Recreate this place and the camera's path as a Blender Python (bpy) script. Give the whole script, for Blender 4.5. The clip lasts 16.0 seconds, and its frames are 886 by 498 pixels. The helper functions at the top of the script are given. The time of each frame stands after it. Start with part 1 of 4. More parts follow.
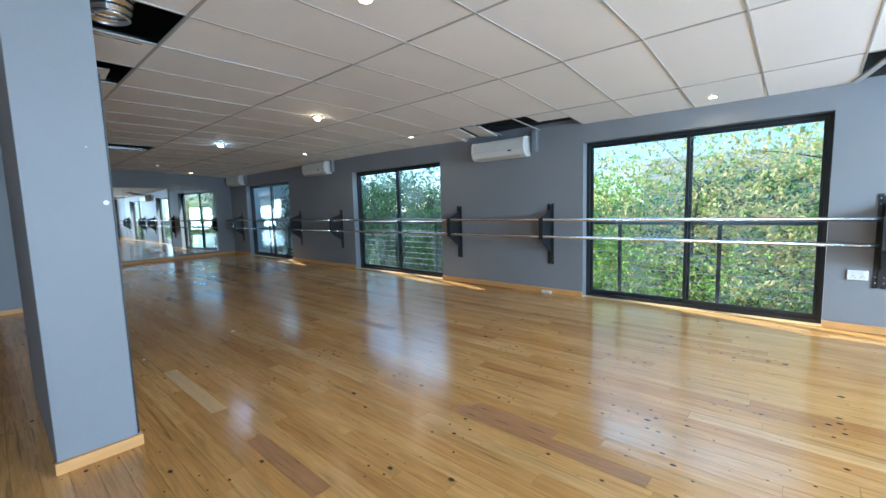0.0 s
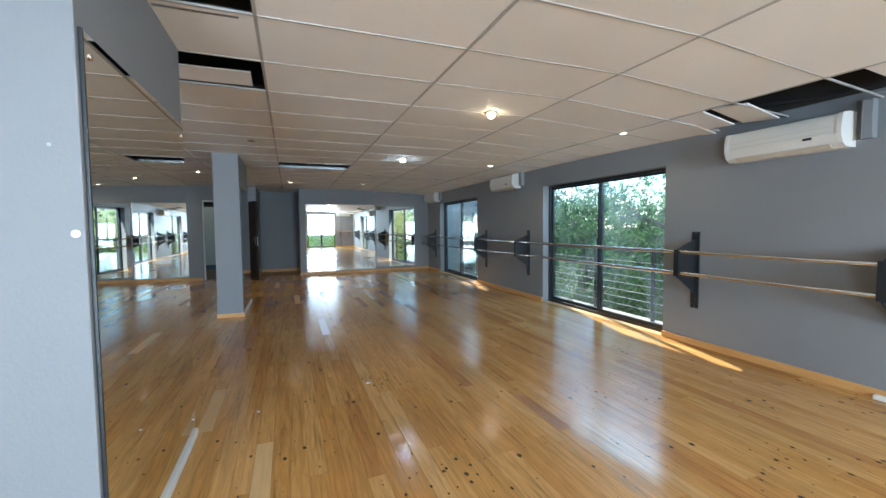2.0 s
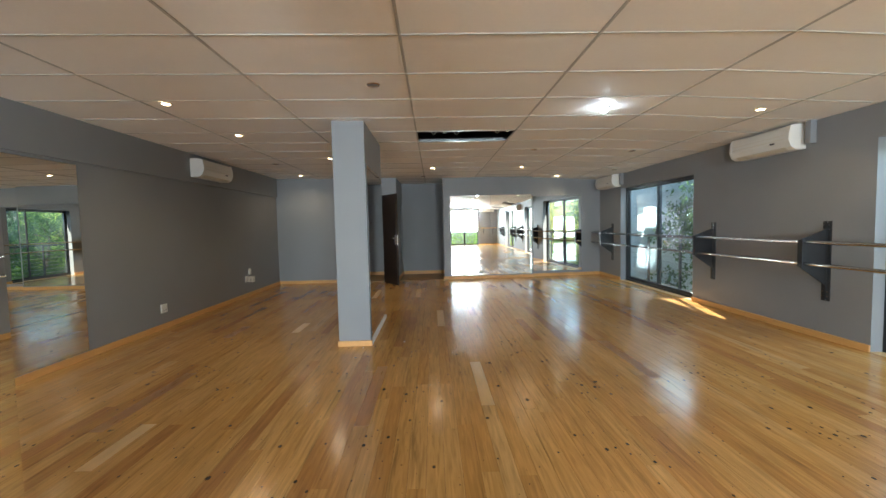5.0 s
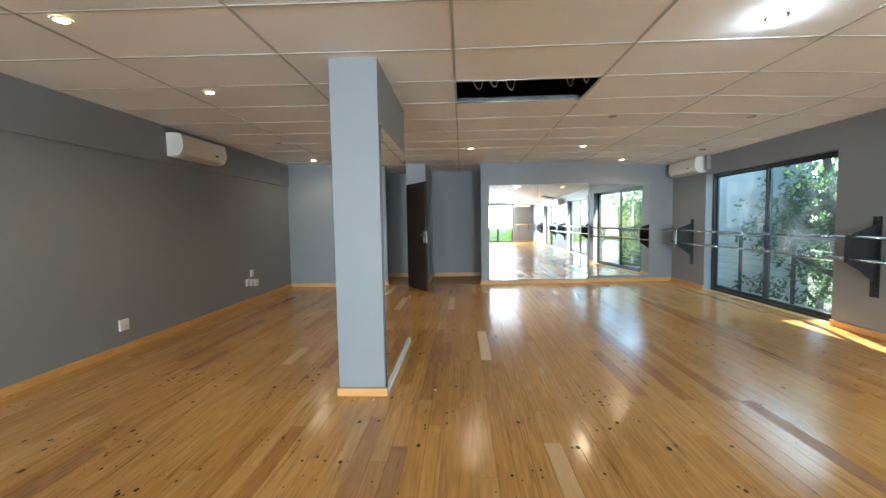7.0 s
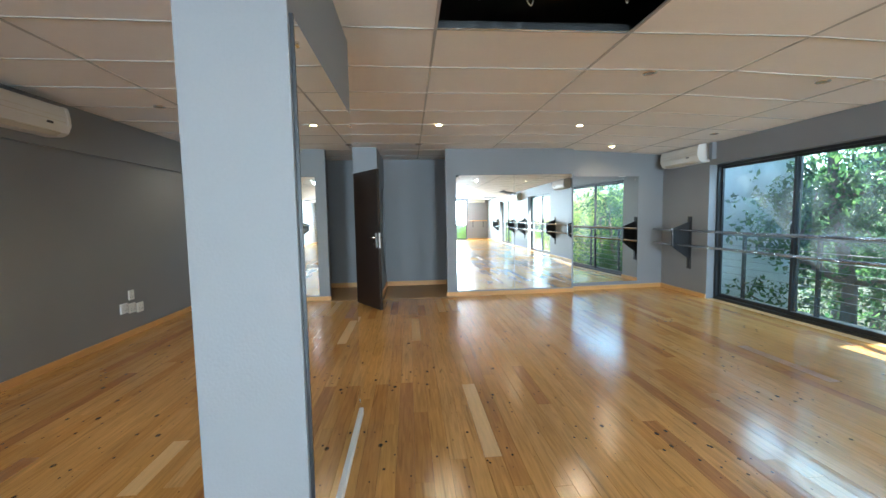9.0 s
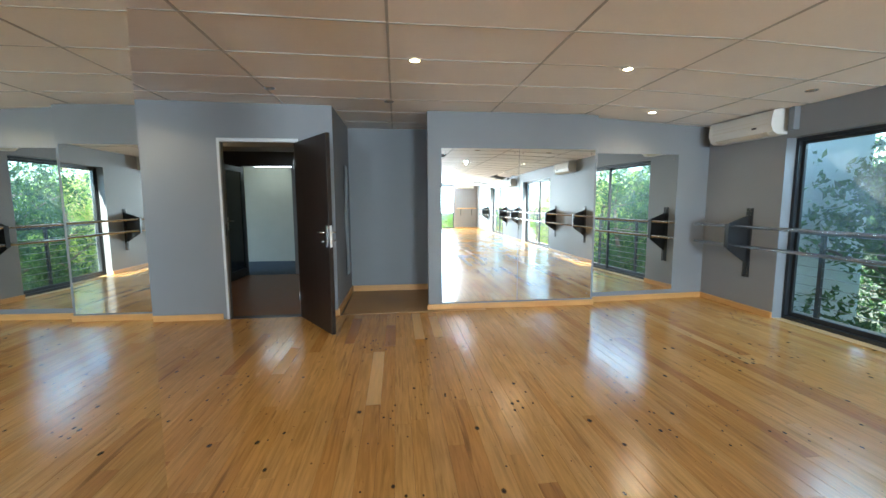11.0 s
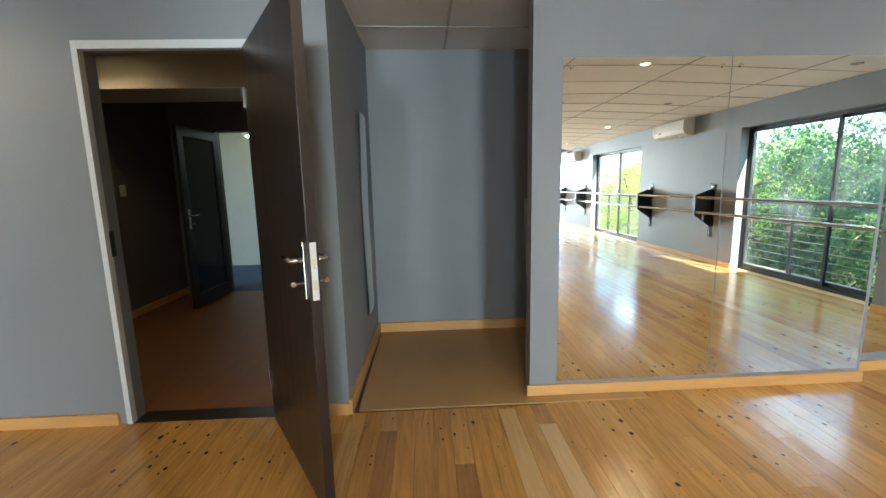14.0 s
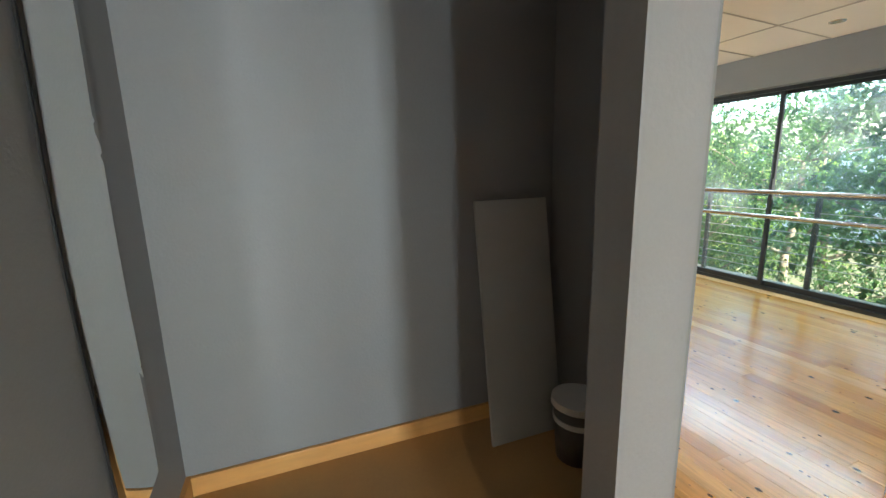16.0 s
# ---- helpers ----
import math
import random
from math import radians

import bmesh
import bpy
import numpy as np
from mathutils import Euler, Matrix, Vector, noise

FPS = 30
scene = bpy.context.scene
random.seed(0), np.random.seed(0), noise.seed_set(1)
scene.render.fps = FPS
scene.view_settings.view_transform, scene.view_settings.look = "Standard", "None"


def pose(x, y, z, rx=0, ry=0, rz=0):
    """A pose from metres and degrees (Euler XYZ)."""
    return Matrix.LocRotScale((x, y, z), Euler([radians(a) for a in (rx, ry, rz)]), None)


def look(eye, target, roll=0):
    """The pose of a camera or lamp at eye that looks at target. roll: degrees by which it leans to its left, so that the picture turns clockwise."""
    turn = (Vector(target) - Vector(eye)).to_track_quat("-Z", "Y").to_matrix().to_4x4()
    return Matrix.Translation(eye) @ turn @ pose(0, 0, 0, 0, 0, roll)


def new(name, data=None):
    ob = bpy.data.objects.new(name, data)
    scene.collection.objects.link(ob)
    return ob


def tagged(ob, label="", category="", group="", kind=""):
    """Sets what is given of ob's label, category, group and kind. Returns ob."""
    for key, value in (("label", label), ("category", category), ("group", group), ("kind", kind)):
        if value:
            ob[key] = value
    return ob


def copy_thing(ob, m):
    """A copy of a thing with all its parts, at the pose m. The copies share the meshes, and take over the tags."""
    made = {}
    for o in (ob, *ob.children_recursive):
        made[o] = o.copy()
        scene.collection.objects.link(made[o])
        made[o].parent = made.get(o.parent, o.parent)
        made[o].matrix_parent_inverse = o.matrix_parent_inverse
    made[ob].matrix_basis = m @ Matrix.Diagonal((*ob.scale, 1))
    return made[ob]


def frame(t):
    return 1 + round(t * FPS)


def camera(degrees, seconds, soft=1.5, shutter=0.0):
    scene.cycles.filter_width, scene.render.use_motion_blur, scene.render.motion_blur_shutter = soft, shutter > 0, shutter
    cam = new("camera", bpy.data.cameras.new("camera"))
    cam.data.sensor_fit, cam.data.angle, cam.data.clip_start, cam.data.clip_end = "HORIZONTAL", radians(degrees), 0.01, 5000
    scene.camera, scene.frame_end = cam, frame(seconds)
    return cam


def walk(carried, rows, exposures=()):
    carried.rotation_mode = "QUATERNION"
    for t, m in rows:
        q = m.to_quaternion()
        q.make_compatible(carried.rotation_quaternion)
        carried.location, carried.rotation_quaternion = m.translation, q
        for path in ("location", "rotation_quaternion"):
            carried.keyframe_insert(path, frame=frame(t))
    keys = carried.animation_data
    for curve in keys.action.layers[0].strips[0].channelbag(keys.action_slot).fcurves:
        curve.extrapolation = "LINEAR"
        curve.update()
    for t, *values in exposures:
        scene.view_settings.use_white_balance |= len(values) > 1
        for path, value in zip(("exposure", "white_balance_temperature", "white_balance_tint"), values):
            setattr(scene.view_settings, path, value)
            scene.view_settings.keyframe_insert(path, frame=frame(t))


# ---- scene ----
cam = camera(94.7, 16.0)
METRES, EYE, TILT, LEAN, TURN = 13.0, 1.29, 0.0, 0.0, 40.0
PATH = [
    (0, (2.277, -0.025, 1.265), (0.954, 1.461, 1.061), -1.7),
    (0.5, (2.039, 0.365, 1.301), (0.642, 1.786, 1.136), -1.5),
    (1, (1.797, 0.748, 1.317), (0.215, 1.961, 1.158), -1.2),
    (1.5, (1.54, 0.971, 1.349), (-0.229, 1.893, 1.208), -0.8),
    (2, (1.191, 1.053, 1.353), (-0.677, 1.758, 1.243), -0.5),
    (2.5, (0.815, 1.14, 1.32), (-1.115, 1.653, 1.212), -0.6),
    (3, (0.442, 1.133, 1.334), (-1.514, 1.534, 1.214), -0.7),
    (3.5, (0.042, 1.097, 1.346), (-1.924, 1.437, 1.212), -0.8),
    (4, (-0.384, 1.107, 1.323), (-2.366, 1.344, 1.199), -1.0),
    (4.5, (-0.787, 1.112, 1.299), (-2.778, 1.252, 1.165), -1.2),
    (5, (-1.201, 1.092, 1.318), (-3.197, 1.139, 1.202), -1.3),
    (5.2, (-1.356, 1.09, 1.298), (-3.352, 1.078, 1.165), -1.3),
    (7.5, (-3.129, 0.864, 1.288), (-5.122, 0.768, 1.157), -1.0),
    (8, (-3.523, 0.761, 1.302), (-5.517, 0.714, 1.155), -1.0),
    (8.5, (-3.915, 0.741, 1.363), (-5.908, 0.773, 1.201), -1.1),
    (9, (-4.327, 0.737, 1.341), (-6.314, 0.897, 1.184), -1.1),
    (11.3, (-6.297, 0.967, 1.346), (-8.272, 1.19, 1.122), -0.2),
    (11.5, (-6.46, 0.965, 1.324), (-8.44, 1.132, 1.1), -0.1),
    (12, (-6.892, 0.857, 1.332), (-8.875, 0.941, 1.088), -0.4),
    (12.5, (-7.344, 0.797, 1.315), (-9.326, 0.814, 1.043), -0.6),
    (13, (-7.781, 0.738, 1.308), (-9.759, 0.753, 1.014), -1.0),
    (13.5, (-8.235, 0.688, 1.342), (-10.21, 0.755, 1.037), -1.0),
    (14, (-8.724, 0.72, 1.326), (-10.699, 0.803, 1.02), -1.3),
    (14.5, (-9.192, 0.71, 1.287), (-11.157, 0.901, 0.968), -1.1),
    (15, (-9.645, 0.714, 1.318), (-11.592, 1.022, 0.978), -1.2),
    (15.5, (-10.093, 0.747, 1.322), (-12.007, 1.205, 0.964), -1.3),
    (16, (-10.555, 0.759, 1.352), (-12.386, 1.463, 0.962), -1.4),
]
EXPOSE = [(0, 0.9, 5050, 1), (1, 1.1, 5250, 2), (2, 1.4, 5550, 3), (3.5, 1.6, 5800, 4), (5, 1.95, 6400, 5), (7.5, 2.5, 5850, 1), (9, 2.55, 5650, 1), (12.5, 2.7, 6000, 2), (14, 2.9, 6150, 1), (15, 3.2, 6350, 3), (16, 3.25, 6850, 5)]
walk(cam, [(t, look(eye, target, roll)) for t, eye, target, roll in PATH], EXPOSE)

# ---------------------------------------------------------------- world, sun, lights
CEIL = 2.455
YN, YS, XE, XW = 5.28, -2.60, 5.60, -11.0
XM, XR, XB = -11.12, -11.25, -12.37
world = bpy.data.worlds.new("sky")
scene.world = world
world.use_nodes = True
wn = world.node_tree
sky = wn.nodes.new("ShaderNodeTexSky")
sky.sky_type, sky.sun_disc = "NISHITA", False
sky.dust_density, sky.ozone_density = 0.4, 3.0
SUN = Vector((-2.3, 0.62, 2.05)).normalized()
sky.sun_elevation = math.asin(SUN.z)
sky.sun_rotation = math.atan2(SUN.x, SUN.y)
wn.links.new(sky.outputs[0], wn.nodes["Background"].inputs[0])
wn.nodes["Background"].inputs[1].default_value = 0.15
sun = new("sun", bpy.data.lights.new("sun", "SUN"))
sun.data.energy, sun.data.angle, sun.data.color = 5.0, radians(0.6), (1.0, 0.93, 0.82)
sun.matrix_world = look(SUN * 60, (0, 0, 0))


def window_light(name, centre, aim, w, h, watts, colour):
    la = new(name, bpy.data.lights.new(name, "AREA"))
    la.data.shape, la.data.size, la.data.size_y = "RECTANGLE", w, h
    la.data.energy, la.data.color = watts, colour
    la.matrix_world = look(centre, aim)


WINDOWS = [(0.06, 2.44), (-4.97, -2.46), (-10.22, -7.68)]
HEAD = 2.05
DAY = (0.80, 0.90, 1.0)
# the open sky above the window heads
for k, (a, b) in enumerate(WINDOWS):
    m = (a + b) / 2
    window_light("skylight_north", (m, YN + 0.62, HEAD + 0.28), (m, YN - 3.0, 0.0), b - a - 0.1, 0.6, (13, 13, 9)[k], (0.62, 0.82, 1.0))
window_light("skylight_east", (XE + 0.2, 3.15, 1.56), (0, 3.15, 1.5), 1.8, 1.36, 165, DAY)
window_light("skylight_east", (XE + 0.2, -1.4, 1.0), (0, -1.4, 2.2), 1.5, 1.5, 115, DAY)


# ---------------------------------------------------------------- materials
def mat(name, colour, rough=0.6, metal=0.0, vary=0.12, scale=3.0, bump=0.15, fine=60.0, spec=0.5, stretch=(1, 1, 1), island=False, obj=False, spread=0.0):
    m = bpy.data.materials.new(name)
    m.use_nodes = True
    nt = m.node_tree
    N, L = nt.nodes, nt.links
    b = N["Principled BSDF"]
    b.inputs["Metallic"].default_value = metal
    b.inputs["Specular IOR Level"].default_value = spec
    tc = N.new("ShaderNodeTexCoord")
    mp = N.new("ShaderNodeMapping")
    mp.inputs["Scale"].default_value = stretch
    L.new(tc.outputs["Object"], mp.inputs[0])
    n1, n2 = N.new("ShaderNodeTexNoise"), N.new("ShaderNodeTexNoise")
    for n, s, d in ((n1, scale, 4), (n2, fine, 3)):
        n.inputs["Scale"].default_value, n.inputs["Detail"].default_value = s, d
        L.new(mp.outputs[0], n.inputs["Vector"])
    mix = N.new("ShaderNodeMath")
    mix.operation = "MULTIPLY_ADD"
    mix.inputs[1].default_value = 0.35
    L.new(n2.outputs[0], mix.inputs[0])
    L.new(n1.outputs[0], mix.inputs[2])
    mr = N.new("ShaderNodeMapRange")
    mr.inputs[1].default_value, mr.inputs[2].default_value = 0.35, 1.0
    mr.inputs[3].default_value, mr.inputs[4].default_value = 1 - vary, 1 + vary
    L.new(mix.outputs[0], mr.inputs[0])
    hsv = N.new("ShaderNodeHueSaturation")
    hsv.inputs["Color"].default_value = (*colour, 1)
    src = mr.outputs[0]
    if spread:
        rnd = N.new("ShaderNodeObjectInfo").outputs["Random"] if obj else N.new("ShaderNodeNewGeometry").outputs["Random Per Island"]
        r2 = N.new("ShaderNodeMapRange")
        r2.inputs[3].default_value, r2.inputs[4].default_value = 1 - spread, 1 + spread
        L.new(rnd, r2.inputs[0])
        mu = N.new("ShaderNodeMath")
        mu.operation = "MULTIPLY"
        L.new(src, mu.inputs[0])
        L.new(r2.outputs[0], mu.inputs[1])
        src = mu.outputs[0]
    L.new(src, hsv.inputs["Value"])
    L.new(hsv.outputs[0], b.inputs["Base Color"])
    rr = N.new("ShaderNodeMapRange")
    rr.inputs[3].default_value, rr.inputs[4].default_value = max(rough - 0.08, 0.02), min(rough + 0.08, 1)
    L.new(n1.outputs[0], rr.inputs[0])
    L.new(rr.outputs[0], b.inputs["Roughness"])
    if bump:
        bp = N.new("ShaderNodeBump")
        bp.inputs["Strength"].default_value, bp.inputs["Distance"].default_value = bump, 0.004
        L.new(n2.outputs[0], bp.inputs["Height"])
        L.new(bp.outputs[0], b.inputs["Normal"])
    return m


def emitter(name, colour, strength):
    m = bpy.data.materials.new(name)
    m.use_nodes = True
    b = m.node_tree.nodes["Principled BSDF"]
    b.inputs["Base Color"].default_value = (0.9, 0.9, 0.88, 1)
    b.inputs["Emission Color"].default_value = (*colour, 1)
    b.inputs["Emission Strength"].default_value = strength
    return m


def floor_wood(name, obj):
    """Varnished pine boards: tone by board, grain along x, knots and nail marks."""
    m = bpy.data.materials.new(name)
    m.use_nodes = True
    N, L = m.node_tree.nodes, m.node_tree.links
    b = N["Principled BSDF"]
    geo = N.new("ShaderNodeNewGeometry")
    rnd = N.new("ShaderNodeObjectInfo").outputs["Random"] if obj else geo.outputs["Random Per Island"]
    ramp = N.new("ShaderNodeValToRGB")
    e = ramp.color_ramp.elements
    e[0].position, e[0].color = 0.0, (0.40, 0.20, 0.075, 1)
    e[1].position, e[1].color = 1.0, (0.62, 0.385, 0.165, 1)
    for p, c in ((0.03, (0.43, 0.215, 0.075, 1)), (0.12, (0.51, 0.27, 0.092, 1)), (0.5, (0.56, 0.315, 0.113, 1)), (0.95, (0.60, 0.35, 0.135, 1))):
        x = e.new(p)
        x.color = c
    L.new(rnd, ramp.inputs[0])
    off = N.new("ShaderNodeCombineXYZ")
    mul = N.new("ShaderNodeMath")
    mul.operation = "MULTIPLY"
    mul.inputs[1].default_value = 37.0
    L.new(rnd, mul.inputs[0])
    L.new(mul.outputs[0], off.inputs[2])
    add = N.new("ShaderNodeVectorMath")
    L.new(geo.outputs["Position"], add.inputs[0])
    L.new(off.outputs[0], add.inputs[1])
    mp = N.new("ShaderNodeMapping")
    mp.inputs["Scale"].default_value = (1.6, 22, 1)
    L.new(add.outputs[0], mp.inputs[0])
    grain = N.new("ShaderNodeTexNoise")
    grain.inputs["Scale"].default_value, grain.inputs["Detail"].default_value, grain.inputs["Distortion"].default_value = 2.2, 6, 0.7
    L.new(mp.outputs[0], grain.inputs["Vector"])
    gr = N.new("ShaderNodeMapRange")
    gr.inputs[1].default_value, gr.inputs[2].default_value, gr.inputs[3].default_value, gr.inputs[4].default_value = 0.3, 0.7, 0.74, 1.12
    L.new(grain.outputs[0], gr.inputs[0])
    big = N.new("ShaderNodeTexNoise")
    big.inputs["Scale"].default_value, big.inputs["Detail"].default_value = 0.8, 5
    L.new(geo.outputs["Position"], big.inputs["Vector"])
    br = N.new("ShaderNodeMapRange")
    br.inputs[1].default_value, br.inputs[2].default_value, br.inputs[3].default_value, br.inputs[4].default_value = 0.3, 0.7, 0.86, 1.10
    L.new(big.outputs[0], br.inputs[0])
    vm = N.new("ShaderNodeMath")
    vm.operation = "MULTIPLY"
    L.new(gr.outputs[0], vm.inputs[0])
    L.new(br.outputs[0], vm.inputs[1])
    # dark resin streaks along the boards
    mps = N.new("ShaderNodeMapping")
    mps.inputs["Scale"].default_value = (0.9, 17, 1)
    L.new(add.outputs[0], mps.inputs[0])
    stk = N.new("ShaderNodeTexNoise")
    stk.inputs["Scale"].default_value, stk.inputs["Detail"].default_value, stk.inputs["Distortion"].default_value = 1.7, 4, 0.4
    L.new(mps.outputs[0], stk.inputs["Vector"])
    sr = N.new("ShaderNodeMapRange")
    sr.inputs[1].default_value, sr.inputs[2].default_value, sr.inputs[3].default_value, sr.inputs[4].default_value = 0.60, 0.74, 1.0, 0.55
    L.new(stk.outputs[0], sr.inputs[0])
    vs = N.new("ShaderNodeMath")
    vs.operation = "MULTIPLY"
    L.new(vm.outputs[0], vs.inputs[0])
    L.new(sr.outputs[0], vs.inputs[1])
    vm = vs
    # knots
    mpk = N.new("ShaderNodeMapping")
    mpk.inputs["Scale"].default_value = (3.6, 5.2, 0.0)
    L.new(geo.outputs["Position"], mpk.inputs[0])
    vor = N.new("ShaderNodeTexVoronoi")
    vor.voronoi_dimensions = "2D"
    vor.inputs["Scale"].default_value = 1.0
    L.new(mpk.outputs[0], vor.inputs["Vector"])
    sep = N.new("ShaderNodeSeparateColor")
    L.new(vor.outputs["Color"], sep.inputs[0])
    size = N.new("ShaderNodeMapRange")
    size.inputs[1].default_value, size.inputs[2].default_value, size.inputs[3].default_value, size.inputs[4].default_value = 0.5, 1.0, -0.03, 0.085
    L.new(sep.outputs[0], size.inputs[0])
    wob = N.new("ShaderNodeMath")
    wob.operation = "MULTIPLY_ADD"
    wob.inputs[1].default_value = 0.06
    L.new(grain.outputs[0], wob.inputs[0])
    L.new(vor.outputs["Distance"], wob.inputs[2])
    dif = N.new("ShaderNodeMath")
    dif.operation = "SUBTRACT"
    L.new(wob.outputs[0], dif.inputs[0])
    L.new(size.outputs[0], dif.inputs[1])
    kn = N.new("ShaderNodeMapRange")
    kn.inputs[1].default_value, kn.inputs[2].default_value, kn.inputs[3].default_value, kn.inputs[4].default_value = 0.0, 0.035, 0.10, 1.0
    L.new(dif.outputs[0], kn.inputs[0])
    mpn = N.new("ShaderNodeMapping")
    mpn.inputs["Scale"].default_value = (9.0, 14.0, 0.0)
    L.new(geo.outputs["Position"], mpn.inputs[0])
    von = N.new("ShaderNodeTexVoronoi")
    von.voronoi_dimensions = "2D"
    von.inputs["Scale"].default_value = 1.0
    L.new(mpn.outputs[0], von.inputs["Vector"])
    sen = N.new("ShaderNodeSeparateColor")
    L.new(von.outputs["Color"], sen.inputs[0])
    szn = N.new("ShaderNodeMapRange")
    szn.inputs[1].default_value, szn.inputs[2].default_value, szn.inputs[3].default_value, szn.inputs[4].default_value = 0.665, 0.97, -0.03, 0.15
    patch = N.new("ShaderNodeTexNoise")
    patch.inputs["Scale"].default_value, patch.inputs["Detail"].default_value = 1.9, 2
    L.new(geo.outputs["Position"], patch.inputs["Vector"])
    crowd = N.new("ShaderNodeMath")
    crowd.operation = "MULTIPLY_ADD"
    crowd.inputs[1].default_value = 0.3
    L.new(sen.outputs[1], crowd.inputs[0])
    L.new(patch.outputs[0], crowd.inputs[2])
    L.new(crowd.outputs[0], szn.inputs[0])
    dfn = N.new("ShaderNodeMath")
    dfn.operation = "SUBTRACT"
    L.new(von.outputs["Distance"], dfn.inputs[0])
    L.new(szn.outputs[0], dfn.inputs[1])
    nl = N.new("ShaderNodeMapRange")
    nl.inputs[1].default_value, nl.inputs[2].default_value, nl.inputs[3].default_value, nl.inputs[4].default_value = 0.0, 0.03, 0.10, 1.0
    L.new(dfn.outputs[0], nl.inputs[0])
    kmin = N.new("ShaderNodeMath")
    kmin.operation = "MINIMUM"
    L.new(kn.outputs[0], kmin.inputs[0])
    L.new(nl.outputs[0], kmin.inputs[1])
    vm2 = N.new("ShaderNodeMath")
    vm2.operation = "MULTIPLY"
    L.new(vm.outputs[0], vm2.inputs[0])
    L.new(kmin.outputs[0], vm2.inputs[1])
    hsv = N.new("ShaderNodeHueSaturation")
    hsv.inputs["Saturation"].default_value = 1.06
    L.new(ramp.outputs[0], hsv.inputs["Color"])
    L.new(vm2.outputs[0], hsv.inputs["Value"])
    L.new(hsv.outputs[0], b.inputs["Base Color"])
    rr = N.new("ShaderNodeMapRange")
    rr.inputs[1].default_value, rr.inputs[2].default_value, rr.inputs[3].default_value, rr.inputs[4].default_value = 0.3, 0.7, 0.13, 0.25
    L.new(big.outputs[0], rr.inputs[0])
    L.new(rr.outputs[0], b.inputs["Roughness"])
    wav = N.new("ShaderNodeTexNoise")
    wav.inputs["Scale"].default_value, wav.inputs["Detail"].default_value = 5.0, 3
    mpw = N.new("ShaderNodeMapping")
    mpw.inputs["Scale"].default_value = (0.45, 1.6, 1)
    L.new(add.outputs[0], mpw.inputs[0])
    L.new(mpw.outputs[0], wav.inputs["Vector"])
    bp = N.new("ShaderNodeBump")
    bp.inputs["Strength"].default_value, bp.inputs["Distance"].default_value = 0.30, 0.01
    L.new(wav.outputs[0], bp.inputs["Height"])
    L.new(bp.outputs[0], b.inputs["Normal"])
    b.inputs["Specular IOR Level"].default_value = 0.75
    return m


def glass_mat():
    m = bpy.data.materials.new("clear_glass")
    m.use_nodes = True
    N, L = m.node_tree.nodes, m.node_tree.links
    N.remove(N["Principled BSDF"])
    tr, gl, mx, fr = N.new("ShaderNodeBsdfTransparent"), N.new("ShaderNodeBsdfGlossy"), N.new("ShaderNodeMixShader"), N.new("ShaderNodeLayerWeight")
    tr.inputs[0].default_value = (0.93, 0.97, 0.96, 1)
    gl.inputs["Roughness"].default_value = 0.02
    fr.inputs[0].default_value = 0.5
    pw = N.new("ShaderNodeMath")
    pw.operation = "POWER"
    pw.inputs[1].default_value = 4.5
    L.new(fr.outputs["Facing"], pw.inputs[0])
    sc = N.new("ShaderNodeMath")
    sc.operation = "MULTIPLY_ADD"
    sc.inputs[1].default_value, sc.inputs[2].default_value = 0.75, 0.03
    L.new(pw.outputs[0], sc.inputs[0])
    L.new(sc.outputs[0], mx.inputs[0])
    L.new(tr.outputs[0], mx.inputs[1])
    L.new(gl.outputs[0], mx.inputs[2])
    dust, dx = N.new("ShaderNodeBsdfTranslucent"), N.new("ShaderNodeMixShader")
    dust.inputs[0].default_value = (0.8, 0.86, 0.9, 1)
    tc, no, mr = N.new("ShaderNodeTexCoord"), N.new("ShaderNodeTexNoise"), N.new("ShaderNodeMapRange")
    no.inputs["Scale"].default_value, no.inputs["Detail"].default_value, no.inputs["Distortion"].default_value = 1.3, 6, 0.8
    mr.inputs[1].default_value, mr.inputs[2].default_value, mr.inputs[3].default_value, mr.inputs[4].default_value = 0.43, 0.75, 0.008, 0.08
    L.new(tc.outputs["Object"], no.inputs["Vector"])
    L.new(no.outputs[0], mr.inputs[0])
    L.new(mr.outputs[0], dx.inputs[0])
    L.new(mx.outputs[0], dx.inputs[1])
    L.new(dust.outputs[0], dx.inputs[2])
    L.new(dx.outputs[0], N["Material Output"].inputs[0])
    return m


def leaf_mat(name, dark, light):
    m = bpy.data.materials.new(name)
    m.use_nodes = True
    N, L = m.node_tree.nodes, m.node_tree.links
    b = N["Principled BSDF"]
    ramp = N.new("ShaderNodeValToRGB")
    ramp.color_ramp.elements[0].color, ramp.color_ramp.elements[1].color = (*dark, 1), (*light, 1)
    L.new(N.new("ShaderNodeNewGeometry").outputs["Random Per Island"], ramp.inputs[0])
    L.new(ramp.outputs[0], b.inputs["Base Color"])
    b.inputs["Roughness"].default_value = 0.6
    tl, mx = N.new("ShaderNodeBsdfTranslucent"), N.new("ShaderNodeMixShader")
    hs = N.new("ShaderNodeHueSaturation")
    hs.inputs["Value"].default_value = 2.1
    hs.inputs["Hue"].default_value = 0.48
    L.new(ramp.outputs[0], hs.inputs["Color"])
    L.new(hs.outputs[0], tl.inputs[0])
    mx.inputs[0].default_value = 0.6
    L.new(b.outputs[0], mx.inputs[1])
    L.new(tl.outputs[0], mx.inputs[2])
    L.new(mx.outputs[0], N["Material Output"].inputs[0])
    return m


